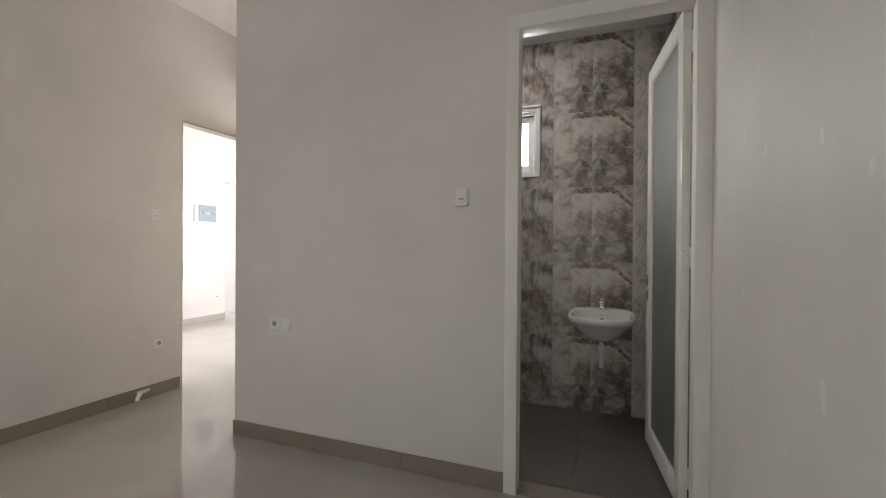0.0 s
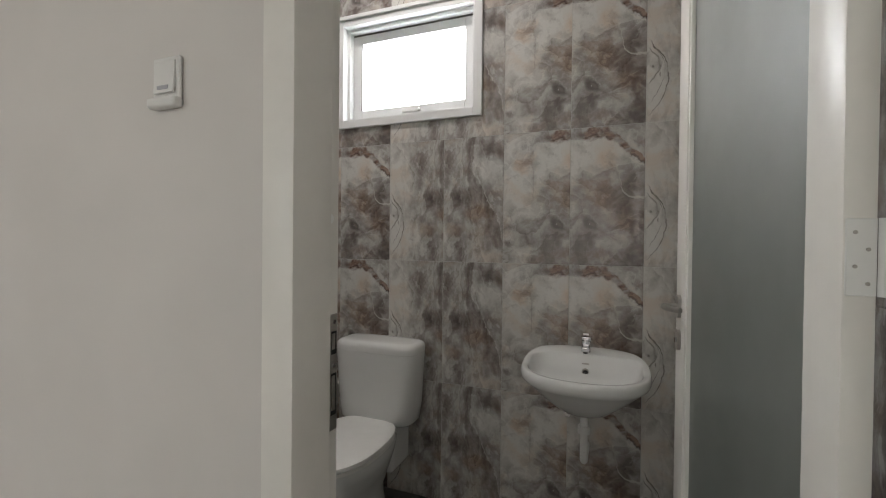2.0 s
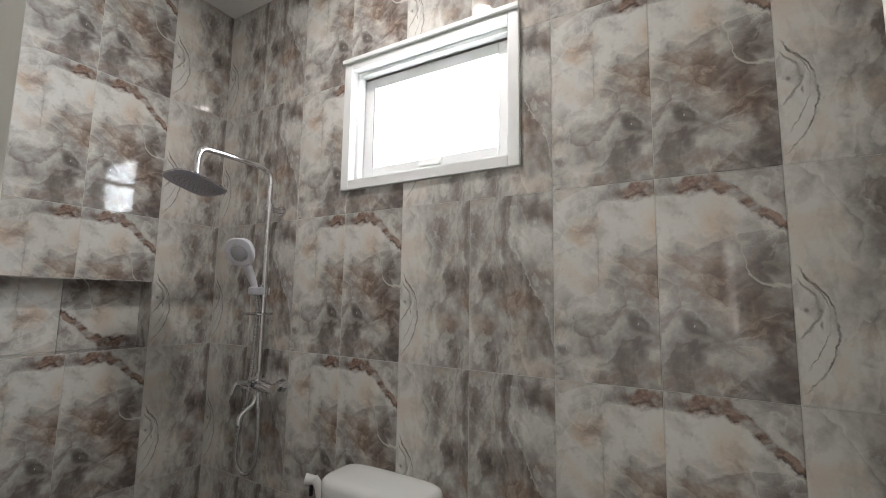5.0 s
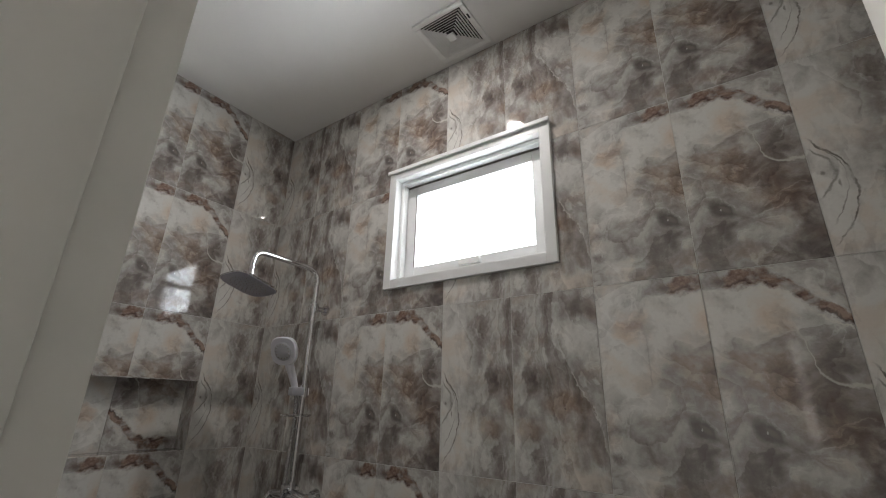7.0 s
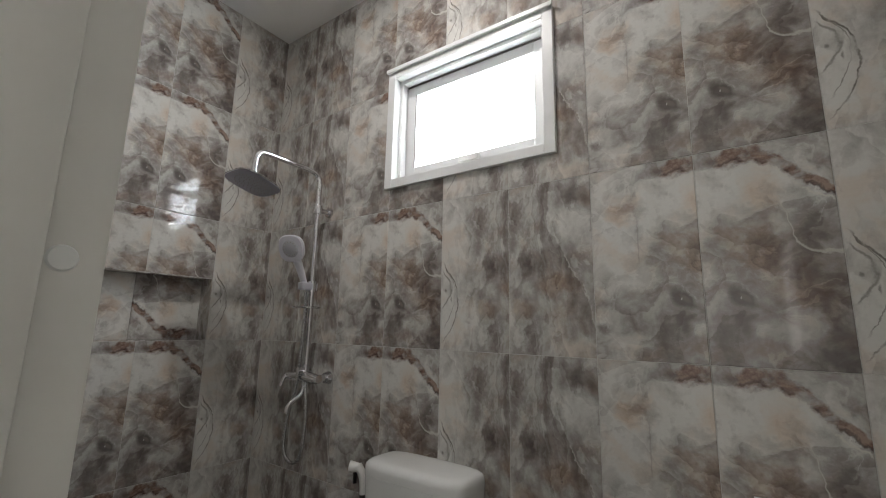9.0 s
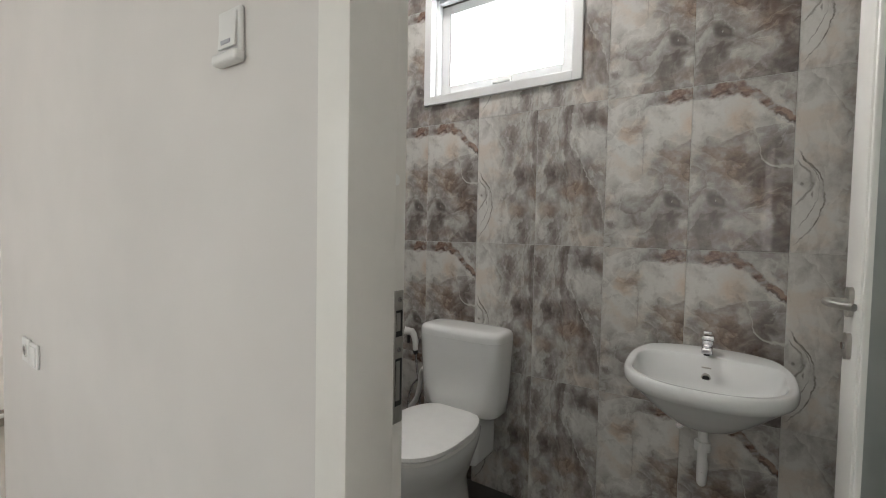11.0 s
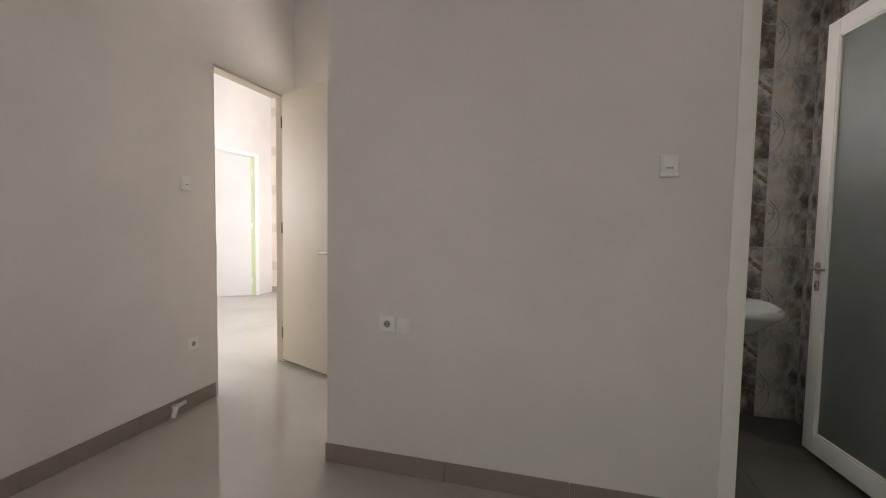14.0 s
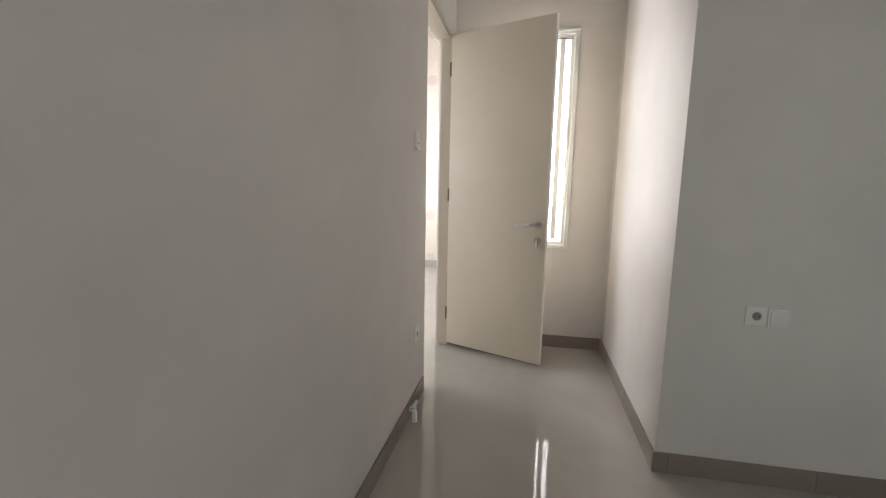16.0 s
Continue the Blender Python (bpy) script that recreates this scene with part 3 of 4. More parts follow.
for x0, x1, xs in ((DX0 - 0.066, DX0, DX0 - 0.014), (DX1, XR + 0.003, DX1 + 0.014)):
    bm = B()
    box(bm, x0, x1, f0, fm, ZF - 0.03, DZ + 0.07, 0.004)
    if x0 < 0:
        box(bm, x0, xs, fm, f1, ZF - 0.03, DZ + 0.07, 0.002)
    else:
        box(bm, xs, x1, fm, f1, ZF - 0.03, DZ + 0.07, 0.002)
    part("jamb", bm, M_FRAME, root, smooth=30)
bm = box(B(), DX0, DX1, f0, fm, DZ, DZ + 0.07, 0.004)
box(bm, DX0 - 0.014, DX1 + 0.014, fm, f1, DZ + 0.014, DZ + 0.07, 0.002)
part("head", bm, M_FRAME, root, smooth=30)
bm = box(B(), DX0 - 0.03, DX1 + 0.03, W1 - 0.002, W1B + 0.004, -0.05, ZF + 0.006, 0.003)
setting("threshold", bm, M_BASE, "pale stone threshold of the bathroom door", "threshold")
# strike plate and cover cap in the rebate
sx = DX0 - 0.014
strike = part("strike_plate", box(B(), sx, sx + 0.0025, -1.303, -1.279, 0.925, 1.149, 0.001, 1), M_STEEL, root, "brushed steel strike plate with two slots")
for z0, z1 in ((1.072, 1.116), (0.955, 1.035)):
    # solid box, blackened as the shade inside the slot
    part("slot", box(B(), sx + 0.0026, sx + 0.0034, -1.299, -1.283, z0, z1), M_DARK, strike)
    part("slot_tongue", box(B(), sx + 0.0035, sx + 0.005, -1.299, -1.290, z0 + 0.01, z1 - 0.004), M_STEEL, strike)
for z in (1.134, 1.05):
    part("screw", cyl(B(), (sx + 0.0025, -1.291, z), (sx + 0.0045, -1.291, z), 0.004, seg=12), M_CHROME, strike)
part("cover_cap", cyl(B(), (sx, -1.303, 1.331), (sx + 0.003, -1.303, 1.331), 0.0105, 0.009, 20), M_CAP_LIT, root, "round white screw cap", True)

# leaf: local x runs from the hinge, local y is its thickness
LW, LH = 0.80, DZ - 0.03
leaf = thing("door_1", pose(0.493, -1.272, ZF + 0.018, 0, 0, 96.6), "white framed door with frosted green glass, standing open", "door", kind="structure")
for x0, x1, z0, z1, nm in ((0, 0.088, 0, LH, "stile"), (LW - 0.088, LW, 0, LH, "stile"), (0.088, LW - 0.088, LH - 0.09, LH, "rail"), (0.088, LW - 0.088, 0, 0.11, "rail")):
    part(nm, box(B(), x0, x1, 0.0, 0.038, z0, z1, 0.004), M_UPVC, leaf, smooth=30)
for x0, x1, z0, z1 in ((0.088, 0.098, 0.11, LH - 0.09), (LW - 0.098, LW - 0.088, 0.11, LH - 0.09), (0.098, LW - 0.098, LH - 0.1, LH - 0.09), (0.098, LW - 0.098, 0.11, 0.12)):
    part("glazing_bead", box(B(), x0, x1, 0.004, 0.034, z0, z1, 0.003), M_UPVC, leaf)
pane = part("glass_pane", box(B(), 0.098, LW - 0.098, 0.016, 0.022, 0.12, LH - 0.1), M_FROST, leaf, "frosted greenish glass")
pane.visible_shadow = False
for z in (0.16, 1.22, LH - 0.16):
    h = part("hinge", box(B(), -0.003, -0.0005, 0.002, 0.036, z - 0.05, z + 0.05, 0.001, 1), M_WHITE_PL, leaf, "white butt hinge with screws")
    part("knuckle", cyl(B(), (-0.005, -0.004, z - 0.05), (-0.005, -0.004, z + 0.05), 0.006, seg=14), M_WHITE_PL, h, smooth=True)
    part("hinge_plate", box(B(), -0.006, -0.0035, -0.036, -0.006, z - 0.05, z + 0.05, 0.001, 1), M_WHITE_PL, h)
    for k in range(4):
        part("screw", cyl(B(), (-0.003, 0.012 + 0.014 * (k % 2), z - 0.034 + 0.022 * k), (-0.0042, 0.012 + 0.014 * (k % 2), z - 0.034 + 0.022 * k), 0.0026, seg=8), M_STEEL, h)


def lever(parent, x, z, side, flip, metal, key=False):
    """Lever handle on a leaf; side is the sign of local y, flip the way the lever points."""
    y0 = 0.038 if side > 0 else 0.0

    def plate(zc, half):
        bm = B()
        lo, hi = [], []
        for k in range(24):
            a = 2 * math.pi * k / 24
            px = x + 0.0145 * math.cos(a)
            pz = zc + 0.0145 * math.sin(a) + (half if math.sin(a) >= 0 else -half)
            lo.append((px, y0 if side > 0 else y0 - 0.009, pz))
            hi.append((px, y0 + 0.009 if side > 0 else y0, pz))
        return rings(bm, [lo, hi])

    h = part("door_handle", plate(z, 0.02), metal, parent, "satin steel lever handle", 40)
    p = smooth_path(((x, y0 + side * 0.006, z), (x, y0 + side * 0.036, z), (x + flip * 0.007, y0 + side * 0.047, z - 0.001), (x + flip * 0.03, y0 + side * 0.046, z - 0.002), (x + flip * 0.056, y0 + side * 0.035, z - 0.003), (x + flip * 0.079, y0 + side * 0.019, z - 0.003)), 6)
    part("lever", tube(B(), p, 0.0084, 14), metal, h, smooth=60)
    e = part("key_plate", plate(z - 0.1, 0.016), metal, parent, "satin steel key plate", 40)
    part("cylinder_lock", cyl(B(), (x, y0, z - 0.1), (x, y0 + side * 0.014, z - 0.1), 0.008, seg=14), M_CHROME, e)
    if key:
        part("key", box(B(), x - 0.0015, x + 0.0015, min(y0 + side * 0.014, y0 + side * 0.034), max(y0 + side * 0.014, y0 + side * 0.034), z - 0.135, z - 0.095, 0.001, 1), M_CHROME, e, "key hanging in the lock")
    return h


lever(leaf, LW - 0.045, 1.107 - ZF - 0.018, 1, -1, M_STEEL)
lever(leaf, LW - 0.045, 1.107 - ZF - 0.018, -1, -1, M_STEEL)
part("lock_edge", box(B(), LW, LW + 0.0015, 0.009, 0.029, 0.9, 1.1), M_STEEL, leaf)


# ---- tall door between hall and front room ----
root = thing("door_frame_2", Matrix.Identity(4), "cream painted wooden frame in the wall opening", "door frame", kind="structure")
D0, D1, DT = -0.845, -0.012, 2.44
part("jamb", box(B(), XL - 0.125, XL - 0.002, D0, D0 + 0.012, ZF, DT, 0.002), M_LEAF, root)
part("jamb", box(B(), XL - 0.08, XL + 0.004, D1 - 0.022, D1, ZF, DT, 0.002), M_LEAF, root)
part("plaster_return", box(B(), XL - 0.08, XL, D1, 0.1, ZF, DT), M_WALL, wall_left, "white painted return beside the frame")
part("head", box(B(), XL - 0.125, XL - 0.012, D0 + 0.012, D1 - 0.022, DT - 0.014, DT, 0.002), M_LEAF, root)
part("strike_plate", box(B(), XL - 0.03, XL - 0.001, D0 + 0.012, D0 + 0.014, 1.0, 1.16), M_STEEL, root, "steel strike plate")
LW2, LH2 = 0.80, 2.385
leaf2 = thing("door_2", pose(XL + 0.014, -0.022, ZF + 0.03, 0, 0, -22.5), "cream laminate flush door standing open, wrapped handle", "door", kind="structure")
part("panel", box(B(), 0, LW2, -0.038, 0.0, 0, LH2, 0.002), M_LEAF, leaf2, smooth=30)
part("edge_strip", box(B(), LW2, LW2 + 0.002, -0.036, -0.002, 0, LH2), M_UPVC, leaf2)
# near-black strip that paints the shade beneath the leaf
part("bottom_shade_strip", box(B(), 0.005, LW2 - 0.005, -0.036, -0.002, -0.004, 0), M_DARK, leaf2, "dark strip painted for the shade under the door")
for z in (0.25, 1.2, LH2 - 0.25):
    h = part("hinge", cyl(B(), (-0.004, -0.04, z - 0.05), (-0.004, -0.04, z + 0.05), 0.006, seg=12), M_BRONZE, leaf2, "dull bronze butt hinge", True)
    part("hinge_plate", box(B(), -0.002, 0.0, -0.037, -0.005, z - 0.05, z + 0.05), M_STEEL, h)


def lever2(parent, x, z, y0, side):
    h = part("door_handle", cyl(B(), (x, y0, z), (x, y0 + side * 0.009, z), 0.025, seg=24), M_STEEL, parent, "steel lever handle on round rose", 40)
    p = smooth_path(((x, y0 + side * 0.006, z), (x, y0 + side * 0.045, z), (x - 0.03, y0 + side * 0.055, z), (x - 0.12, y0 + side * 0.052, z)), 5)
    part("lever", tube(B(), p, 0.009, 12), M_STEEL, h, smooth=60)
    q = [Vector((x - 0.045 - 0.02 * k, y0 + side * 0.054, z - 0.002 + 0.004 * math.sin(k * 2.3))) for k in range(6)]
    part("plastic_wrap", tube(B(), q, lambda s: 0.013 + 0.005 * math.sin(s * 17) * (1 - s), 9), M_PLASTIC_WRAP, h, "crumpled clear plastic wrap")
    e = part("key_rose", cyl(B(), (x, y0, z - 0.11), (x, y0 + side * 0.008, z - 0.11), 0.025, seg=24), M_STEEL, parent, "round steel key rose", 40)
    part("key", box(B(), x - 0.006, x + 0.006, min(y0 + side * 0.03, y0 + side * 0.008), max(y0 + side * 0.03, y0 + side * 0.008), z - 0.16, z - 0.105, 0.002, 1), M_CHROME, e, "key hanging in the lock")


lever2(leaf2, LW2 - 0.055, 1.012, -0.038, -1)
lever2(leaf2, LW2 - 0.055, 1.012, 0.0, 1)


# ---- windows ----
def awning_window(name, x0, x1, z0, z1, yin, ywall, label, casing=0.045, deep=0.06, s=0.034):
    """A sash in a wall facing -y: proud casing, recess, sash frame and one pane."""
    w = thing(name, Matrix.Identity(4), label, "window", kind="structure")
    c = casing
    fr = part("window_frame", B(), M_UPVC, w)
    for a, b, lo, hi in ((x0, x0 + c, z0, z1), (x1 - c, x1, z0, z1), (x0 + c, x1 - c, z0, z0 + c), (x0 + c, x1 - c, z1 - c, z1)):
        part("casing", box(B(), a, b, yin - 0.016, yin + max(deep, 0.0) + 0.024, lo, hi, 0.003), M_WINDOW, fr)
    part("drip_ledge", box(B(), x0 - 0.004, x1 + 0.004, yin - 0.03, yin - 0.0165, z1 - 0.012, z1 + 0.006, 0.003), M_WINDOW, fr)
    # stepped inner frame, with a dark strip standing in for shade against the sash
    w_ = c + 0.018
    for a, b, lo, hi in ((x0 + c, x0 + w_, z0 + c, z1 - c), (x1 - w_, x1 - c, z0 + c, z1 - c), (x0 + w_, x1 - w_, z0 + c, z0 + w_), (x0 + w_, x1 - w_, z1 - w_, z1 - c)):
        part("inner_step", box(B(), a, b, yin + deep * 0.3, yin + deep - 0.026, lo, hi, 0.003), M_WINDOW, fr)
    part("gap_shade_strip", box(B(), x0 + w_, x1 - w_, yin + deep - 0.025, yin + deep - 0.0205, z1 - w_ - 0.007, z1 - w_, 0.0), M_GAP_SHADE, fr, "dark strip painted for the shade in the sash gap")
    i0, i1, k0, k1 = x0 + c + 0.003, x1 - c - 0.003, z0 + c + 0.003, z1 - c - 0.003
    sash = part("sash", B(), M_UPVC, w)
    for a, b, lo, hi in ((i0, i0 + s, k0, k1), (i1 - s, i1, k0, k1), (i0 + s, i1 - s, k0, k0 + s), (i0 + s, i1 - s, k1 - s, k1)):
        part("sash_bar", box(B(), a, b, yin + deep - 0.02, yin + deep + 0.02, lo, hi, 0.004), M_WINDOW, sash)
    # thin strip in the same painted gap shade, along the pane's left side
    part("glazing_bead", box(B(), i0 + s - 0.004, i0 + s, yin + deep - 0.0225, yin + deep - 0.0202, k0 + s, k1 - s), M_GAP_SHADE, sash)
    g = part("glass_pane", box(B(), i0 + s, i1 - s, yin + deep - 0.003, yin + deep + 0.003, k0 + s, k1 - s), M_GLASS, w)
    g.visible_shadow = False
    return w, sash


win, sash = awning_window("window_1", -1.222, -0.408, 1.9, 2.485, 0.0, YE, "white framed awning window in the tiled wall", 0.042, 0.085, 0.066)
hz = 1.905 + 0.046 + 0.034
part("sash_handle", box(B(), -0.86, -0.76, 0.045, 0.067, hz - 0.010, hz + 0.016, 0.005), M_WHITE_PL, sash, "white folding latch")
win2, sash2 = awning_window("window_2", -3.2, -2.53, 0.855, 2.505, YE, YE + 0.13, "tall white framed window full of daylight", 0.03, 0.05, 0.022)
part("mullion", box(B(), -2.665, -2.628, YE + 0.02, YE + 0.06, 0.93, 2.45, 0.003), M_WINDOW, win2)
part("window_sill_drip", box(B(), -2.655, -2.647, YE - 0.006, YE - 0.0005, 0.6, 0.852, 0.002, 1), M_CEIL, wall_end, "thin white paint drip")


M_LILAC = plain("pale_grey_plastic", (0.63, 0.63, 0.68), 0.28, var=0.03)
M_GREY_PL = plain("grey_plastic", (0.42, 0.42, 0.46), 0.35)
# plastic darkened for shade in socket wells; also colours nozzles and breakers
M_DARK_GREY = plain("shaded_socket_plastic", (0.3, 0.29, 0.27), 0.5)


# ---- toilet ----
def sq(a, w, d, p=2.6):
    """Point of a rounded outline at angle a, half width w, half depth d."""
    c, s = math.cos(a), math.sin(a)
    return math.copysign(abs(c) ** (2 / p), c) * w, math.copysign(abs(s) ** (2 / p), s) * d


def loop(cx, cy, z, w, d, p=2.6, n=40, front=None):
    out = []
    for k in range(n):
        x, y = sq(2 * math.pi * k / n, w, d, p)
        if front and y < 0:
            y *= front
        out.append((cx + x, cy + y, z))
    return out


toilet = thing("toilet", pose(-0.885, 0, ZB), "white two-piece ceramic toilet with lid closed against tiled wall", "toilet")
bm = rings(B(), [loop(0, -0.105, 0.402, 0.15, 0.06, 2.8), loop(0, -0.105, 0.408, 0.178, 0.08, 3.6), loop(0, -0.105, 0.425, 0.196, 0.094, 4.0), loop(0, -0.105, 0.5, 0.204, 0.098, 4.4), loop(0, -0.105, 0.6, 0.209, 0.100, 4.6),
                 loop(0, -0.106, 0.72, 0.2155, 0.102, 4.8), loop(0, -0.106, 0.7525, 0.2168, 0.1024, 4.8)])
part("cistern", bm, M_CERAMIC, toilet, smooth=50)
bm = rings(B(), [loop(0, -0.106, 0.7528, 0.2165, 0.1012, 4.8), loop(0, -0.106, 0.7535, 0.2174, 0.103, 4.8), loop(0, -0.106, 0.776, 0.2172, 0.1028, 4.8), loop(0, -0.106, 0.787, 0.2145, 0.1, 4.8), loop(0, -0.105, 0.795, 0.209, 0.094, 4.6),
                 loop(0, -0.104, 0.800, 0.2, 0.085, 4.4), loop(0, -0.103, 0.8025, 0.186, 0.072, 4.2), loop(0, -0.103, 0.8035, 0.12, 0.045, 3), loop(0, -0.103, 0.804, 0.05, 0.02, 3)])
part("cistern_lid", bm, M_CERAMIC, toilet, smooth=50)
bm = rings(B(), [loop(0, -0.36, 0.0, 0.11, 0.22, 3), loop(0, -0.36, 0.05, 0.105, 0.21, 3), loop(0, -0.36, 0.16, 0.10, 0.2, 2.6), loop(0, -0.38, 0.26, 0.14, 0.25, 2.4),
                 loop(0, -0.40, 0.34, 0.175, 0.275, 2.3), loop(0, -0.40, 0.385, 0.182, 0.285, 2.3), loop(0, -0.40, 0.395, 0.176, 0.28, 2.3)])
part("bowl", bm, M_CERAMIC, toilet, smooth=50)
part("bowl_neck", box(B(), -0.13, 0.13, -0.22, -0.03, 0.2, 0.425, 0.03, 4), M_CERAMIC, toilet, smooth=50)
bm = rings(B(), [loop(0, -0.425, 0.397, 0.18, 0.262, 2.4), loop(0, -0.425, 0.40, 0.186, 0.268, 2.4), loop(0, -0.425, 0.412, 0.186, 0.268, 2.4), loop(0, -0.425, 0.416, 0.18, 0.262, 2.4)])
part("seat", bm, M_WHITE_PL, toilet, smooth=50)
bm = rings(B(), [loop(0, -0.422, 0.417, 0.183, 0.262, 2.5), loop(0, -0.422, 0.421, 0.188, 0.267, 2.5), loop(0, -0.422, 0.432, 0.186, 0.265, 2.5), loop(0, -0.422, 0.44, 0.165, 0.24, 2.4), loop(0, -0.422, 0.443, 0.1, 0.16, 2.2)])
part("lid", bm, M_WHITE_PL, toilet, smooth=50)
for x in (-0.07, 0.07):
    part("lid_hinge", cyl(B(), (x - 0.018, -0.19, 0.425), (x + 0.018, -0.19, 0.425), 0.011, seg=14), M_STEEL, toilet, "small dull metal hinge", 40)

# ---- hand bidet spray ----
spray = thing("bidet_spray", pose(-1.222, 0, 0.675), "white trigger bidet spray with grey hose hung beside the toilet", "bidet spray")
part("holder", box(B(), -0.014, 0.018, -0.05, 0, -0.012, 0.012, 0.004), M_CHROME, spray, "chrome wall holder")
bm = tube(B(), smooth_path(((0.006, -0.06, -0.05), (0.003, -0.06, 0), (-0.006, -0.062, 0.035), (-0.022, -0.07, 0.058)), 5), lambda q: 0.0125 + 0.006 * q, 14)
part("grip", bm, M_WHITE_PL, spray, smooth=60)
part("spray_head", cyl(B(), (-0.012, -0.064, 0.05), (-0.048, -0.087, 0.056), 0.016, 0.021, 20), M_WHITE_PL, spray, smooth=40)
part("trigger", box(B(), -0.04, -0.03, -0.075, -0.06, -0.012, 0.03, 0.003), M_DARK, spray, "dark trigger lever")
part("hose_nut", cyl(B(), (0.006, -0.06, -0.045), (0.008, -0.06, -0.066), 0.016, 0.011, 14), M_DARK, spray, "dark ribbed hose nut", 40)
p = smooth_path(((0.008, -0.06, -0.06), (0.018, -0.06, -0.14), (0.035, -0.06, -0.24), (0.035, -0.055, -0.34), (0.0, -0.05, -0.42), (-0.04, -0.045, -0.40), (-0.052, -0.04, -0.33), (-0.03, -0.03, -0.245), (0.01, -0.025, -0.205), (0.055, -0.03, -0.205)), 7)
part("hose", tube(B(), p, 0.006, 10), M_HOSE, spray, "grey braided hose in a loop", 60)
part("wall_valve", cyl(B(), (0.055, 0, -0.205), (0.055, -0.035, -0.205), 0.014, seg=16), M_CHROME, spray, "chrome angle valve", 40)

# ---- cistern inlet hose ----
inlet = thing("inlet_hose", pose(-1.208, 0, 0.4), "thick white plastic water hose curving beside the cistern", "hose")
part("hose", tube(B(), smooth_path(((0.075, -0.09, 0.16), (0.045, -0.075, 0.125), (0.03, -0.065, 0.06), (0.005, -0.06, -0.02), (-0.04, -0.05, -0.08), (-0.06, -0.02, -0.12), (-0.06, 0.0, -0.13)), 7), 0.014, 12), M_WHITE_PL, inlet, smooth=60)
part("wall_nut", cyl(B(), (-0.06, 0, -0.13), (-0.06, -0.02, -0.125), 0.019, seg=12), M_CHROME, inlet, "chrome wall nut", 40)

# ---- wash basin ----
basin = thing("wash_basin", pose(0.082, 0, 0.022), "white oval ceramic wall basin with chrome tap", "wash basin")


def rim(z, k, cy=-0.235):
    return loop(0, cy, z, 0.236 * k, 0.228 * k, 2.45, 64, 1.08)


def bowl(z, k, cy=-0.258):
    """Inside outline: nearly straight along the tap deck, round in front."""
    out = []
    for i in range(64):
        a = 2 * math.pi * i / 64
        x, y = sq(a, 0.208 * k, 0.128 * k, 5) if math.sin(a) > 0 else sq(a, 0.208 * k, 0.198 * k, 2.3)
        out.append((x, cy + y, z))
    return out


bm = rings(B(), [rim(0.60, 0.22, -0.19), rim(0.625, 0.40, -0.2), rim(0.675, 0.64, -0.212), rim(0.72, 0.82, -0.222), rim(0.746, 0.925, -0.23), rim(0.758, 0.975), rim(0.77, 0.998), rim(0.784, 1.0), rim(0.795, 0.99), rim(0.800, 0.972), rim(0.8005, 0.95),
                 bowl(0.800, 1.02), bowl(0.7985, 1.004), bowl(0.794, 0.992), bowl(0.783, 0.98), bowl(0.76, 0.945), bowl(0.725, 0.84), bowl(0.705, 0.6, -0.259), bowl(0.697, 0.3, -0.262), bowl(0.695, 0.1, -0.26)])
for v in bm.verts:
    v.co.z += 0.026 * max(0, min(1, (v.co.y + 0.28) / 0.2)) * max(0, min(1, (v.co.z - 0.66) / 0.12))
part("ceramic_bowl", bm, M_CERAMIC, basin, smooth=70)
part("drain", cyl(B(), (0, -0.26, 0.694), (0, -0.26, 0.7005), 0.024, seg=24), M_CHROME, basin, "chrome drain ring", 40)
ov = part("overflow", cyl(B(), (0, -0.132, 0.752), (0, -0.1465, 0.748), 0.0145, seg=20), M_STEEL, basin, "round overflow hole", 40)
# solid disc, blackened as the shade in the overflow
part("overflow_hole", cyl(B(), (0, -0.1455, 0.7484), (0, -0.1485, 0.7476), 0.011, seg=16), M_DARK, ov)
part("sticker", box(B(), -0.014, 0.014, -0.1365, -0.131, 0.772, 0.784), M_STEEL, basin, "small grey maker's mark")
tap = part("tap", box(B(), -0.023, 0.023, -0.116, -0.068, 0.80, 0.814, 0.004), M_CHROME, basin, "chrome basin mixer tap")
part("tap_body", rings(B(), [loop(0, -0.09, 0.812, 0.0185, 0.0185, 6, 32), loop(0, -0.09, 0.826, 0.0165, 0.0165, 6, 32), loop(0, -0.09, 0.846, 0.0165, 0.0165, 6, 32), loop(0, -0.09, 0.868, 0.0175, 0.0185, 6, 32)]), M_CHROME, tap, smooth=30)
part("spout", box(B(), -0.0155, 0.0155, -0.172, -0.085, 0.836, 0.856, 0.004), M_CHROME, tap, smooth=30)
part("aerator", cyl(B(), (0, -0.16, 0.830), (0, -0.16, 0.838), 0.009, seg=16), M_DARK, tap)
# black slab that paints the shaded gap under the cap
part("tap_gap", box(B(), -0.016, 0.016, -0.106, -0.074, 0.866, 0.870), M_DARK, tap)
part("tap_cap", box(B(), -0.019, 0.019, -0.111, -0.070, 0.870, 0.886, 0.004), M_CHROME, tap, smooth=30)
bm = box(B(), -0.013, 0.013, -0.062, 0.0, 0.0, 0.009, 0.003)
bm.transform(Matrix.Translation((0, -0.076, 0.888)) @ Matrix.Rotation(radians(-9), 4, "X"))
part("tap_lever", bm, M_CHROME, tap, smooth=30)
tr = part("waste_pipe", cyl(B(), (0, -0.19, 0.60), (0, -0.19, 0.45), 0.0145, seg=20), M_WHITE_PL, basin, "white plastic waste pipe", 40)
part("pipe_nut", cyl(B(), (0, -0.19, 0.52), (0, -0.19, 0.55), 0.024, seg=12), M_WHITE_PL, tr)
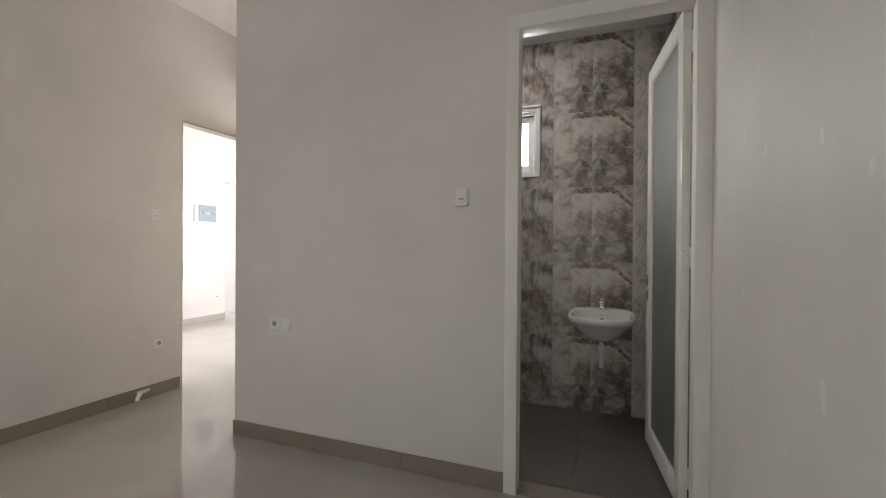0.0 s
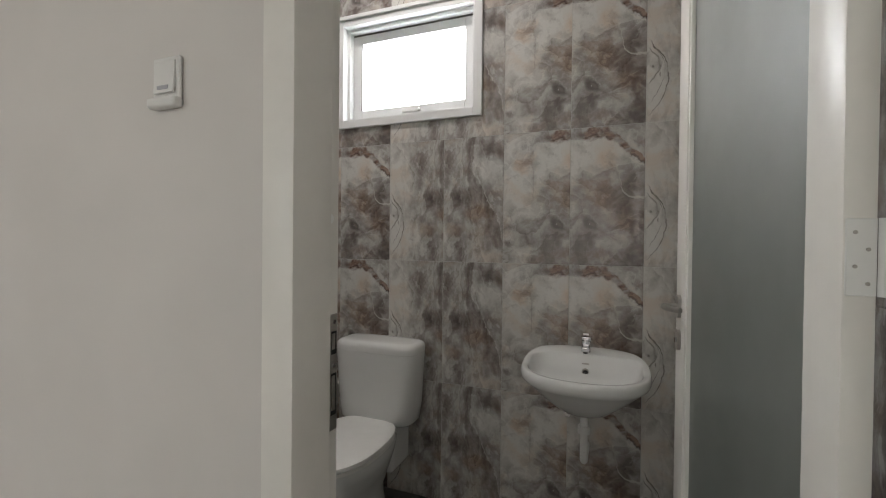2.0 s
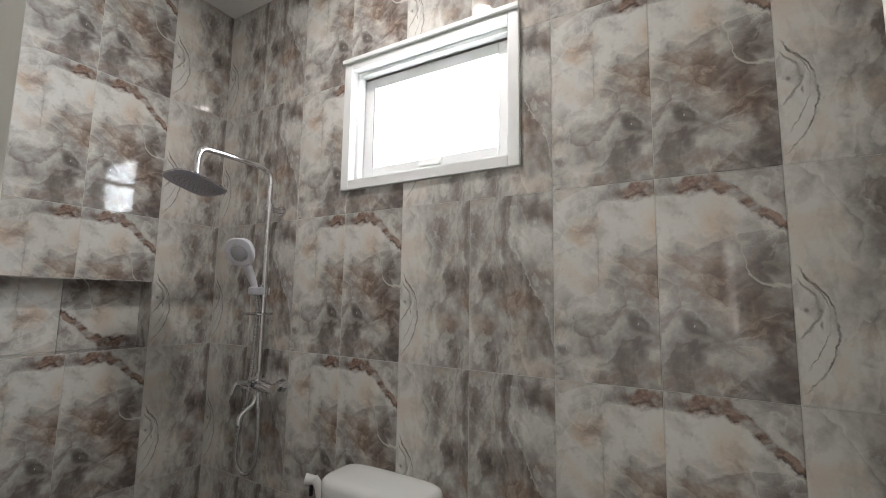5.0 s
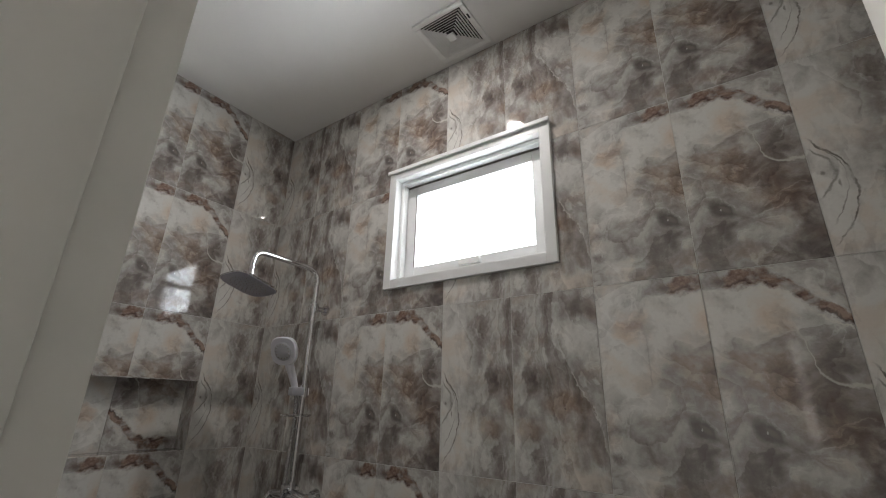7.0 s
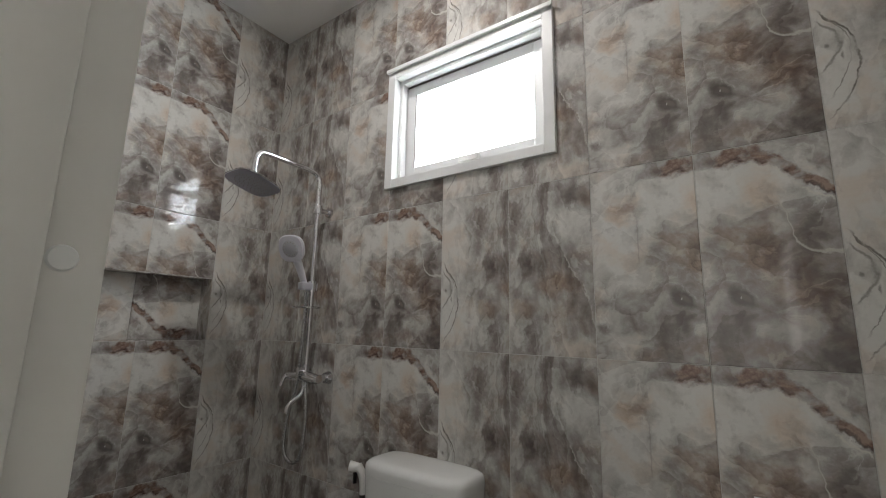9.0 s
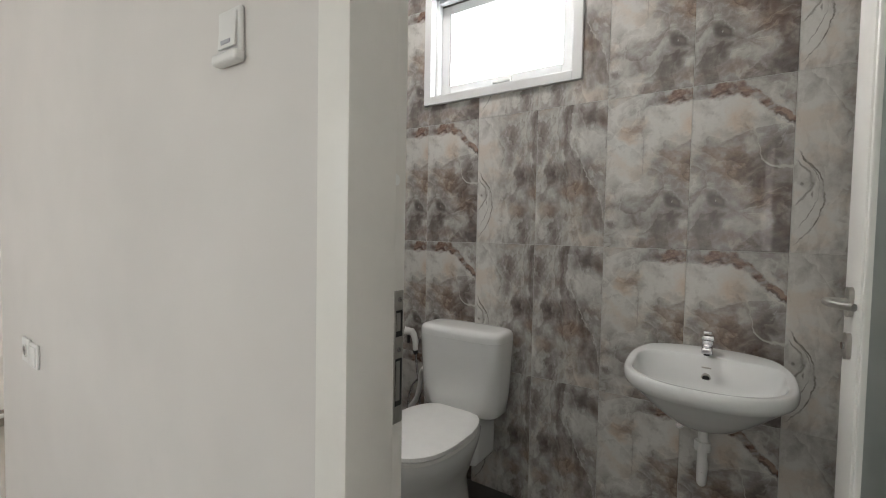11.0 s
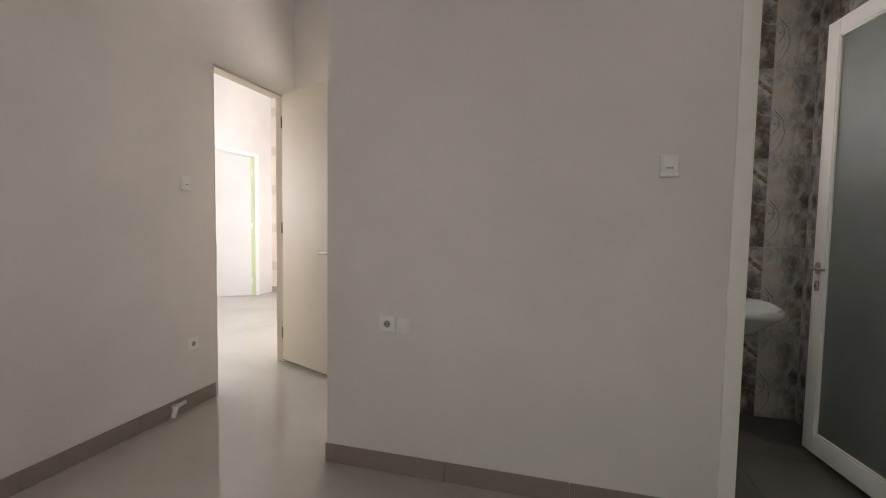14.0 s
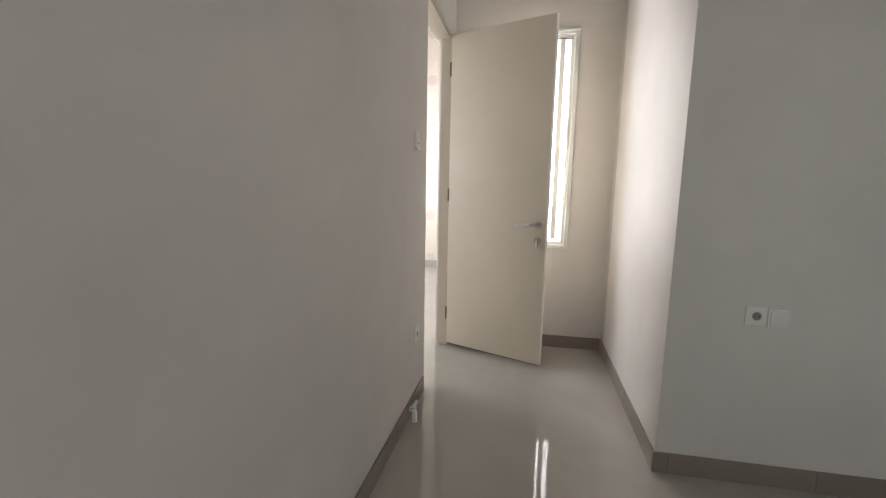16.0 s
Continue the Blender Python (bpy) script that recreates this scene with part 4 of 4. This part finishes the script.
part("trap_elbow", tube(B(), smooth_path(((0, -0.19, 0.45), (0, -0.185, 0.415), (0, -0.15, 0.395), (0, -0.08, 0.395), (0, 0.0, 0.395)), 5), 0.0145, 14), M_WHITE_PL, tr, smooth=60)
part("supply_hose", tube(B(), smooth_path(((-0.02, -0.1, 0.64), (-0.04, -0.09, 0.58), (-0.07, -0.05, 0.54), (-0.08, 0, 0.53)), 5), 0.006, 8), M_HOSE, basin, smooth=60)
part("angle_valve", cyl(B(), (-0.08, 0, 0.53), (-0.08, -0.045, 0.53), 0.013, seg=14), M_CHROME, basin, "chrome angle valve", 40)

# ---- shower column ----
shower = thing("shower_set", pose(-1.605, 0, 0), "chrome shower column with rain head, hand shower and hose", "shower")
col = [(0, -0.075, 1.06), (0, -0.075, 1.4), (0, -0.075, 1.9), (0, -0.075, 1.97), (0, -0.083, 2.005), (0, -0.11, 2.025), (0, -0.16, 2.032), (0, -0.36, 2.035), (0, -0.4, 2.028), (0, -0.418, 2.005), (0, -0.423, 1.97), (0, -0.423, 1.92)]
part("riser_pipe", tube(B(), smooth_path(col, 4), 0.0125, 18), M_CHROME, shower, smooth=60)
br = part("wall_bracket", cyl(B(), (0, 0, 1.845), (0, -0.075, 1.845), 0.013, seg=16), M_CHROME, shower, smooth=40)
part("bracket_flange", cyl(B(), (0, 0, 1.845), (0, -0.014, 1.845), 0.026, 0.023, 20), M_CHROME, br, smooth=40)
part("bracket_clamp", cyl(B(), (0, -0.075, 1.825), (0, -0.075, 1.865), 0.022, seg=18), M_CHROME, br, smooth=40)
HZ = 1.88
head = part("rain_head", B(), M_CHROME, shower, "broad square-round rain shower head")
tilt = Matrix.Translation((0, -0.425, HZ)) @ Matrix.Rotation(radians(-15), 4, "X") @ Matrix.Diagonal((0.92, 0.92, 1, 1))
bm = rings(B(), [loop(0, 0, 0.042, 0.014, 0.014, 2, 40), loop(0, 0, 0.03, 0.02, 0.02, 2, 40), loop(0, 0, 0.018, 0.06, 0.06, 2.6, 40), loop(0, 0, 0.010, 0.105, 0.105, 3.4, 40), loop(0, 0, 0.004, 0.112, 0.112, 3.6, 40), loop(0, 0, 0.0, 0.11, 0.11, 3.6, 40)])
bm.transform(tilt)
part("head_shell", bm, M_CHROME, head, smooth=50)
bm = rings(B(), [loop(0, 0, -0.0005, 0.1085, 0.1085, 3.6, 40), loop(0, 0, -0.003, 0.106, 0.106, 3.5, 40)])
bm.transform(tilt)
part("face_plate", bm, M_FACE, head, "grey face plate", 40)
bm = B()
for i in range(5):
    for k in range(max(1, i * 7)):
        a = 2 * math.pi * k / max(1, i * 7)
        r = i * 0.02
        cyl(bm, (r * math.cos(a), r * math.sin(a), -0.003), (r * math.cos(a), r * math.sin(a), -0.0065), 0.0026, 0.0018, 6)
bm.transform(tilt)
tagged(part("nozzles", bm, M_DARK_GREY, head, "rows of small dark rubber nozzles"), kind="stuff")
mix_ = part("mixer_valve", tube(B(), [(-0.11, -0.078, 1.045), (-0.075, -0.078, 1.045), (-0.03, -0.078, 1.05), (0.03, -0.078, 1.05), (0.075, -0.078, 1.045), (0.1, -0.078, 1.045)], lambda s: 0.019 + 0.006 * math.sin(s * math.pi), 16), M_CHROME, shower, "chrome wall mixer", 60)
for x in (-0.07, 0.07):
    part("flange", cyl(B(), (x, 0, 1.045), (x, -0.02, 1.045), 0.031, 0.024, 22), M_CHROME, mix_, smooth=40)
    part("inlet_nut", cyl(B(), (x, -0.02, 1.045), (x, -0.06, 1.045), 0.016, seg=8), M_CHROME, mix_)
part("mixer_lever", tube(B(), smooth_path(((-0.1, -0.082, 1.05), (-0.118, -0.086, 1.05), (-0.126, -0.1, 1.035), (-0.128, -0.112, 1.0)), 4), lambda s: 0.014 - 0.006 * s, 10), M_CHROME, mix_, smooth=60)
part("diverter", cyl(B(), (0, -0.078, 1.06), (0, -0.078, 1.105), 0.017, 0.014, 18), M_CHROME, mix_, smooth=40)
part("diverter_knob", cyl(B(), (0, -0.078, 1.085), (0, -0.12, 1.085), 0.011, seg=14), M_CHROME, mix_, smooth=40)
part("bath_spout", tube(B(), smooth_path(((0, -0.08, 1.035), (0, -0.085, 0.99), (0, -0.10, 0.967), (0, -0.13, 0.95), (0, -0.155, 0.93), (0, -0.162, 0.90)), 4), 0.011, 12), M_CHROME, mix_, smooth=60)
sl = part("slider", cyl(B(), (0, -0.075, 1.44), (0, -0.075, 1.49), 0.021, seg=18), M_CHROME, shower, "sliding hand shower clamp", 40)
part("slider_arm", box(B(), -0.018, 0.018, -0.145, -0.055, 1.446, 1.482, 0.008, 3), M_GREY_PL, sl, smooth=40)
hs = part("hand_shower", tube(B(), smooth_path(((0.0, -0.118, 1.468), (0, -0.132, 1.50), (0, -0.158, 1.555), (0, -0.19, 1.612)), 4), lambda s: 0.0125 + 0.008 * s, 14), M_LILAC, shower, "pale grey plastic hand shower", 60)
tilt2 = Matrix.Translation((0.0, -0.203, 1.632)) @ Matrix.Rotation(radians(22), 4, "Z") @ Matrix.Rotation(radians(112), 4, "X") @ Matrix.Diagonal((1.14, 1.14, 1.2, 1))
bm = rings(B(), [loop(0, 0, -0.020, 0.03, 0.03, 2.4, 32), loop(0, 0, -0.012, 0.05, 0.05, 2.6, 32), loop(0, 0, 0.006, 0.056, 0.056, 2.8, 32), loop(0, 0, 0.012, 0.052, 0.052, 2.8, 32)])
bm.transform(tilt2)
part("hand_shower_head", bm, M_LILAC, hs, smooth=50)
bm = rings(B(), [loop(0, 0, 0.0122, 0.036, 0.036, 2, 32), loop(0, 0, 0.0145, 0.033, 0.033, 2, 32)])
bm.transform(tilt2)
part("spray_face", bm, M_GREY_PL, hs, "grey spray disc", 40)
bm = B()
for k in range(14):
    a = 2 * math.pi * k / 14
    cyl(bm, (0.028 * math.cos(a), 0.028 * math.sin(a), 0.0145), (0.028 * math.cos(a), 0.028 * math.sin(a), 0.0165), 0.0032, 0.002, 6)
bm.transform(tilt2)
tagged(part("spray_nozzles", bm, M_DARK_GREY, hs, "ring of dark nozzles"), kind="stuff")
dish = part("soap_ring", rings(B(), [loop(0.0, -0.10, 1.360, 0.062, 0.062, 2, 32), loop(0, -0.10, 1.366, 0.066, 0.066, 2, 32), loop(0, -0.10, 1.369, 0.066, 0.066, 2, 32), loop(0, -0.10, 1.370, 0.058, 0.058, 2, 32)]), M_CHROME, shower, "thin round soap dish", 40)
p = smooth_path(((0.0, -0.118, 1.466), (0.0, -0.104, 1.36), (-0.012, -0.11, 1.05), (-0.055, -0.12, 0.85), (-0.055, -0.12, 0.73), (-0.012, -0.11, 0.685), (0.035, -0.10, 0.72), (0.045, -0.095, 0.85), (0.022, -0.085, 0.98), (0.008, -0.08, 1.03)), 7)
part("shower_hose", tube(B(), p, 0.008, 12), M_HOSE, shower, "flexible steel hose in a long loop", 60)

# ---- exhaust fan and downlight ----
fan = thing("exhaust_fan", pose(-0.772, -0.163, ZC), "square white ceiling exhaust grille with dark slots", "exhaust fan")
bm = B()
for x0, x1, y0, y1 in ((-0.128, 0.128, 0.104, 0.128), (-0.128, 0.128, -0.128, -0.104), (-0.128, -0.104, -0.104, 0.104), (0.104, 0.128, -0.104, 0.104)):
    box(bm, x0, x1, y0, y1, -0.014, 0, 0.004)
part("grille_frame", bm, M_WHITE_PL, fan, smooth=40)
# black sheet in place of the shade inside the fan opening
part("grille_back", box(B(), -0.104, 0.104, -0.104, 0.104, -0.002, -0.0005), M_DARK, fan, "dark opening behind the slats")
# sloping blades in nested squares, each lower on its outer side
for k in range(7):
    r = 0.020 + 0.0115 * k
    loops = []
    for q, z in ((r + 0.013, -0.0185 + 0.0004 * k), (r + 0.002, -0.005), (r, -0.005), (r + 0.011, -0.0195 + 0.0004 * k)):
        loops.append([(-q, -q, z), (q, -q, z), (q, q, z), (-q, q, z)])
    loops.append(loops[0])
    part("slat", rings(B(), loops, False, False), M_WHITE_PL, fan)
part("centre_boss", box(B(), -0.018, 0.018, -0.018, 0.018, -0.03, -0.0168, 0.003), M_WHITE_PL, fan)
part("logo_mark", box(B(), 0.112, 0.120, -0.06, -0.035, -0.0152, -0.0138), M_DARK, fan, "small black printed mark")
dl = thing("downlight", pose(-0.83, -0.6, ZC), "round white recessed downlight in bathroom ceiling", "downlight")
bm = rings(B(), [loop(0, 0, 0, 0.062, 0.062, 2, 32), loop(0, 0, -0.006, 0.062, 0.062, 2, 32), loop(0, 0, -0.009, 0.056, 0.056, 2, 32), loop(0, 0, -0.006, 0.047, 0.047, 2, 32), loop(0, 0, -0.001, 0.046, 0.046, 2, 32)], False, False)
part("trim_ring", bm, M_WHITE_PL, dl, smooth=40)


# ---- switches and sockets ----
def plate(name, m, label, category, kind_):
    """Face plate in its own x, z plane; it looks along local -y."""
    s = thing(name, m, label, category)
    w = 0.036 if kind_ == "switch" else 0.042
    part("plate", box(B(), -w, w, -0.009, 0, -0.042, 0.042, 0.005, 3), M_PLATE, s, smooth=40)
    if kind_ == "switch":
        bm = box(B(), -0.027, 0.027, -0.014, -0.0085, -0.029, 0.033, 0.004)
        bm.transform(Matrix.Rotation(radians(-4), 4, "X"))
        part("rocker", bm, M_PLATE, s, smooth=40)
        part("rocker_mark", box(B(), -0.015, 0.015, -0.0165, -0.0132, -0.022, -0.014, 0.001, 1), M_GREY_PL, s)
        part("lower_lip", box(B(), -0.038, 0.038, -0.022, 0, -0.056, -0.036, 0.008, 4), M_PLATE, s, smooth=40)
    elif kind_ == "socket":
        part("socket_rim", rings(B(), [loop(0, 0, 0, 0.024, 0.024, 2, 28), loop(0, 0, 0.004, 0.023, 0.023, 2, 28), loop(0, 0, 0.004, 0.019, 0.019, 2, 28), loop(0, 0, 0.0005, 0.018, 0.018, 2, 28)]), M_PLATE, s, smooth=40).data.transform(pose(0, -0.0085, 0, 90))
        # flat disc; the shade of the recess is in its darker colour
        part("socket_well", cyl(B(), (0, -0.0095, 0), (0, -0.0112, 0), 0.0175, seg=24), M_DARK_GREY, s, "round socket well, darkened for its shade")
        for x in (-0.0085, 0.0085):
            # solid pin, blackened as the shade in the hole
            part("contact_hole", cyl(B(), (x, -0.0112, 0), (x, -0.0120, 0), 0.0028, seg=10), M_DARK, s)
    else:
        part("blank_cover", box(B(), -0.032, 0.032, -0.013, -0.0085, -0.032, 0.032, 0.004), M_PLATE, s, smooth=40)
    return s


plate("light_switch", pose(-0.612, W1, 1.592), "white rocker light switch beside the bathroom door", "light switch", "switch")
plate("wall_socket", pose(-1.883, W1, 0.812), "white round-well wall socket paired with a blank plate", "wall socket", "socket")
plate("blank_plate", pose(-1.797, W1, 0.806), "white blank cover plate next to a socket", "cover plate", "blank")
plate("wall_socket", pose(XL, -1.06, 0.477, 0, 0, 90), "white round-well wall socket low beside tall doorway", "wall socket", "socket")
plate("light_switch", pose(XL, -1.095, 1.576, 0, 0, 90), "white rocker light switch beside the tall doorway", "light switch", "switch")
plate("wall_socket", pose(-6.13, 1.86, 0.44, 0, 0, 90), "small white wall socket in the bright room", "wall socket", "socket")
plate("light_switch", pose(-6.13, 1.83, 1.6, 0, 0, 90), "white light switch under the breaker box", "light switch", "switch")

# ---- breaker box ----
mcb = thing("breaker_box", pose(-6.13, 1.63, 1.835), "wall breaker box with smoky blue cover", "breaker box")
part("housing", box(B(), 0, 0.05, -0.215, 0.168, -0.136, 0.136, 0.006), M_WHITE_PL, mcb, smooth=40)
cov = part("cover", box(B(), 0.05, 0.066, -0.164, 0.164, -0.132, 0.132, 0.006), M_MCB, mcb, "smoky blue hinged cover", 40)
for y in (-0.095, 0.095):
    part("breaker_window", box(B(), 0.066, 0.068, y - 0.032, y + 0.032, -0.02, 0.02), M_DARK_GREY, cov, "dark row of breakers")
    for k in range(3):
        part("breaker_switch", box(B(), 0.068, 0.073, y - 0.028 + 0.022 * k, y - 0.016 + 0.022 * k, -0.012, 0.014), M_MCB, cov)
part("cover_band", box(B(), 0.066, 0.0675, -0.05, 0.05, -0.02, 0.02), M_GREY_PL, cov)

# ---- white door of the far room ----
leaf3 = thing("door_3", pose(-6.165, 2.872, ZF + 0.01, 0, 0, 215), "white flush door standing ajar with bright green strip at its hinge gap", "door", kind="structure")
part("panel", box(B(), 0.012, 0.86, -0.02, 0.018, 0, 2.36, 0.002), M_CEIL, leaf3)
# added strip; stands in for bright grass behind the hinge gap
part("edge_strip", box(B(), -0.012, 0.012, -0.018, 0.016, 0, 2.36), M_GREEN, leaf3, "lime green strip for sunlit grass seen through the hinge gap")
for z in (0.25, 1.2, 2.1):
    part("hinge", cyl(B(), (0.0, 0.024, z - 0.05), (0.0, 0.024, z + 0.05), 0.012, seg=12), M_WHITE_PL, leaf3, smooth=40)
part("door_handle", tube(B(), smooth_path(((0.78, 0.018, 1.0), (0.78, 0.06, 1.0), (0.76, 0.065, 1.0), (0.68, 0.062, 1.0)), 4), 0.009, 10), M_STEEL, leaf3, "steel lever handle", 60)
root = thing("door_frame_3", Matrix.Identity(4), "white wooden frame of the far doorway", "door frame", kind="structure")
part("jamb", box(B(), -6.26, -6.11, 2.892, 2.99, ZF, 2.47, 0.003), M_CEIL, root)
part("head", box(B(), -6.26, -6.11, 2.03, 2.892, 2.41, 2.47, 0.003), M_CEIL, root)

# ---- capped pipe stub at the foot of the wall ----
stub = thing("pipe_stub", pose(XL, -1.235, ZF), "short white plastic pipe stub taped shut, poking from skirting", "pipe stub")
part("pipe", tube(B(), smooth_path(((0.0, 0.0, 0.066), (0.03, 0.0, 0.068), (0.046, -0.012, 0.06), (0.052, -0.03, 0.036), (0.055, -0.038, 0.016)), 4), 0.0145, 14), M_WHITE_PL, stub, smooth=60)
part("elbow", rings(B(), [[(0.034 + r * math.cos(k * math.pi / 8), y, 0.068 + dz + r * math.sin(k * math.pi / 8)) for k in range(16)] for y, r, dz in ((-0.012, 0.017, 0), (0.02, 0.018, 0.002), (0.022, 0.015, 0.002), (0.05, 0.013, 0.005), (0.052, 0.009, 0.005), (0.062, 0.009, 0.006), (0.064, 0.013, 0.006), (0.076, 0.013, 0.007))]), M_PLASTIC_WRAP, stub, "taped white elbow with narrow neck", 40)
part("collar", cyl(B(), (0.009, -0.004, 0.066), (0.016, -0.004, 0.066), 0.024, seg=20), M_DARK_GREY, stub)

# ---- wall tiles ----
PRINT = {0: (M_TILE_A, 0.16), 1: (M_TILE_B, 0.0), 2: (M_TILE_B, 0.155), 3: (M_TILE_A, 0.0)}
TILE_MESH = {}


def tile_mesh(w, h, kind_, v0, cut=(), flip=False):
    """Tile with its lower left front corner at the origin; cut is an opening in its own x, z."""
    key = (round(w, 4), round(h, 4), kind_, round(v0, 4), cut, flip)
    if key in TILE_MESH:
        return TILE_MESH[key]
    material, u0 = PRINT[kind_]
    g, c, d = 0.0008, 0.0012, 0.0112
    verts, faces = [], []
    if not cut:
        for x, y, z in ((g, d, g), (w - g, d, g), (w - g, d, h - g), (g, d, h - g), (g, c, g), (w - g, c, g), (w - g, c, h - g), (g, c, h - g),
                        (g + c, 0, g + c), (w - g - c, 0, g + c), (w - g - c, 0, h - g - c), (g + c, 0, h - g - c)):
            verts.append((x, y, z))
        for a in (0, 4):
            for k in range(4):
                faces.append((a + k, a + (k + 1) % 4, a + 4 + (k + 1) % 4, a + 4 + k))
        faces.append((8, 9, 10, 11))
    else:
        for x0, x1, z0, z1 in minus([(g, w - g, g, h - g)], cut):
            i = len(verts)
            verts += [(x0, d, z0), (x1, d, z0), (x1, d, z1), (x0, d, z1), (x0, 0, z0), (x1, 0, z0), (x1, 0, z1), (x0, 0, z1)]
            faces += [(i, i + 1, i + 5, i + 4), (i + 1, i + 2, i + 6, i + 5), (i + 2, i + 3, i + 7, i + 6), (i + 3, i, i + 4, i + 7), (i + 4, i + 5, i + 6, i + 7)]
    me = bpy.data.meshes.new("wall_tile")
    me.from_pydata(verts, [], faces)
    uv = me.uv_layers.new(name="UVMap")
    for lp in me.loops:
        x, y, z = verts[lp.vertex_index]
        uv.data[lp.index].uv = (u0 + (w - x if flip else x), v0 + (h - z if flip else z))
    me.materials.append(material)
    TILE_MESH[key] = me
    return me


def lay(parent, m, w, h, kind_, v0, cut=(), flip=False):
    ob = new("wall_tile", tile_mesh(w, h, kind_, v0, cut, flip))
    ob.parent = parent
    ob.matrix_local = m
    return ob


ROWS = ((ZB, 0.6), (0.6, 1.2), (1.2, 1.8), (1.8, 2.4), (2.4, ZC))
HOLE = (-1.2, -0.445, 1.93, 2.47)
for i in range(-7, 2):
    x0, x1 = 0.3 * i, min(0.3 * (i + 1), XR - 0.012)
    for z0, z1 in ROWS:
        cut = ()
        if x0 < HOLE[1] - 0.001 and x1 > HOLE[0] + 0.001 and z0 < HOLE[3] and z1 > HOLE[2]:
            cut = (round(HOLE[0] - x0, 4), round(HOLE[1] - x0, 4), round(HOLE[2] - z0, 4), round(HOLE[3] - z0, 4))
        lay(wall_back, pose(x0, 0, z0), x1 - x0, z1 - z0, i % 4, z0 % 0.6 if z0 < 0.1 else 0.0, cut)
# shower wall, from the corner outwards
for k, kind_ in enumerate((1, 0, 3, 2, 1)):
    y0, y1 = max(-0.3 * (k + 1), W1B), -0.3 * k
    for z0, z1 in ROWS:
        v0 = ZB if z0 < 0.1 else 0.0
        if k in (1, 2) and abs(z0 - 1.2) < 0.01:
            z0, v0 = 1.504, 0.304
        lay(lining, pose(XS, y0, z0, 0, 0, 90), y1 - y0, z1 - z0, kind_, v0)
for k, kind_ in ((1, 0), (2, 3)):
    lay(lining, pose(XS - 0.1, -0.3 * (k + 1), 1.2, 0, 0, 90), 0.3, 0.304, kind_, 0.3, flip=True)
bm = B()
for y0, y1, z0, z1 in ((-0.9, -0.3, 1.2, 1.204), (-0.9, -0.3, 1.5, 1.504), (-0.304, -0.3, 1.204, 1.5), (-0.9, -0.896, 1.204, 1.5)):
    box(bm, XS - 0.1, XS - 0.0005, y0, y1, z0, z1)
uvs = bm.loops.layers.uv.new("UVMap")
for f in bm.faces:
    for lp in f.loops:
        lp[uvs].uv = (lp.vert.co.y + lp.vert.co.x + 3.2, lp.vert.co.z - 1.2)
part("niche_lining", bm, M_TILE_B, lining, "tile strips lining the niche")
# wall beside the open door, and the inside of the front wall
for k in range(5):
    y1 = -0.3 * k
    y0 = max(y1 - 0.3, W1B)
    for z0, z1 in ROWS:
        lay(wall_right, pose(XR - 0.012, y1, z0, 0, 0, -90), y1 - y0, z1 - z0, (k + 2) % 4, ZB if z0 < 0.1 else 0.0)
for i in range(-7, 2):
    x0, x1 = 0.3 * i, min(0.3 * (i + 1), XR - 0.012)
    for z0, z1 in ROWS:
        a, b = DX0 - 0.066, XR + 0.003
        if x0 >= a - 0.001 and x1 <= b + 0.001 and z1 <= 2.45:
            continue
        cut = ()
        if x0 < b and x1 > a and z0 < DZ + 0.07:
            cut = (round(x1 - b, 4), round(x1 - a, 4), -1.0, round(DZ + 0.07 - z0, 4))
        lay(wall_front, pose(x1, W1B, z0, 0, 0, 180), x1 - x0, z1 - z0, (i + 1) % 4, ZB if z0 < 0.1 else 0.0, cut)

# ---- bathroom floor tiles ----
floor_bath = bpy.data.objects["floor_bathroom"]
for i in range(-4, 1):
    for k in range(3):
        x0, x1 = max(XS, -0.05 + 0.6 * i), min(-0.05 + 0.6 * (i + 1), XR - 0.012)
        y0, y1 = max(W1B + 0.004, -0.6 * (k + 1)), -0.6 * k
        if x1 - x0 < 0.02 or y1 - y0 < 0.02:
            continue
        bm = B()
        vs = [bm.verts.new(p) for p in ((0.001, 0.001, 0), (x1 - x0 - 0.001, 0.001, 0), (x1 - x0 - 0.001, y1 - y0 - 0.001, 0), (0.001, y1 - y0 - 0.001, 0))]
        f = bm.faces.new(vs)
        r = bmesh.ops.extrude_face_region(bm, geom=[f])
        for v in r["geom"]:
            if isinstance(v, bmesh.types.BMVert):
                v.co.z += 0.008
        bmesh.ops.recalc_face_normals(bm, faces=bm.faces[:])
        t = part("floor_tile", bm, M_SLATE, floor_bath)
        t.location = (x0, y0, ZB - 0.0065)
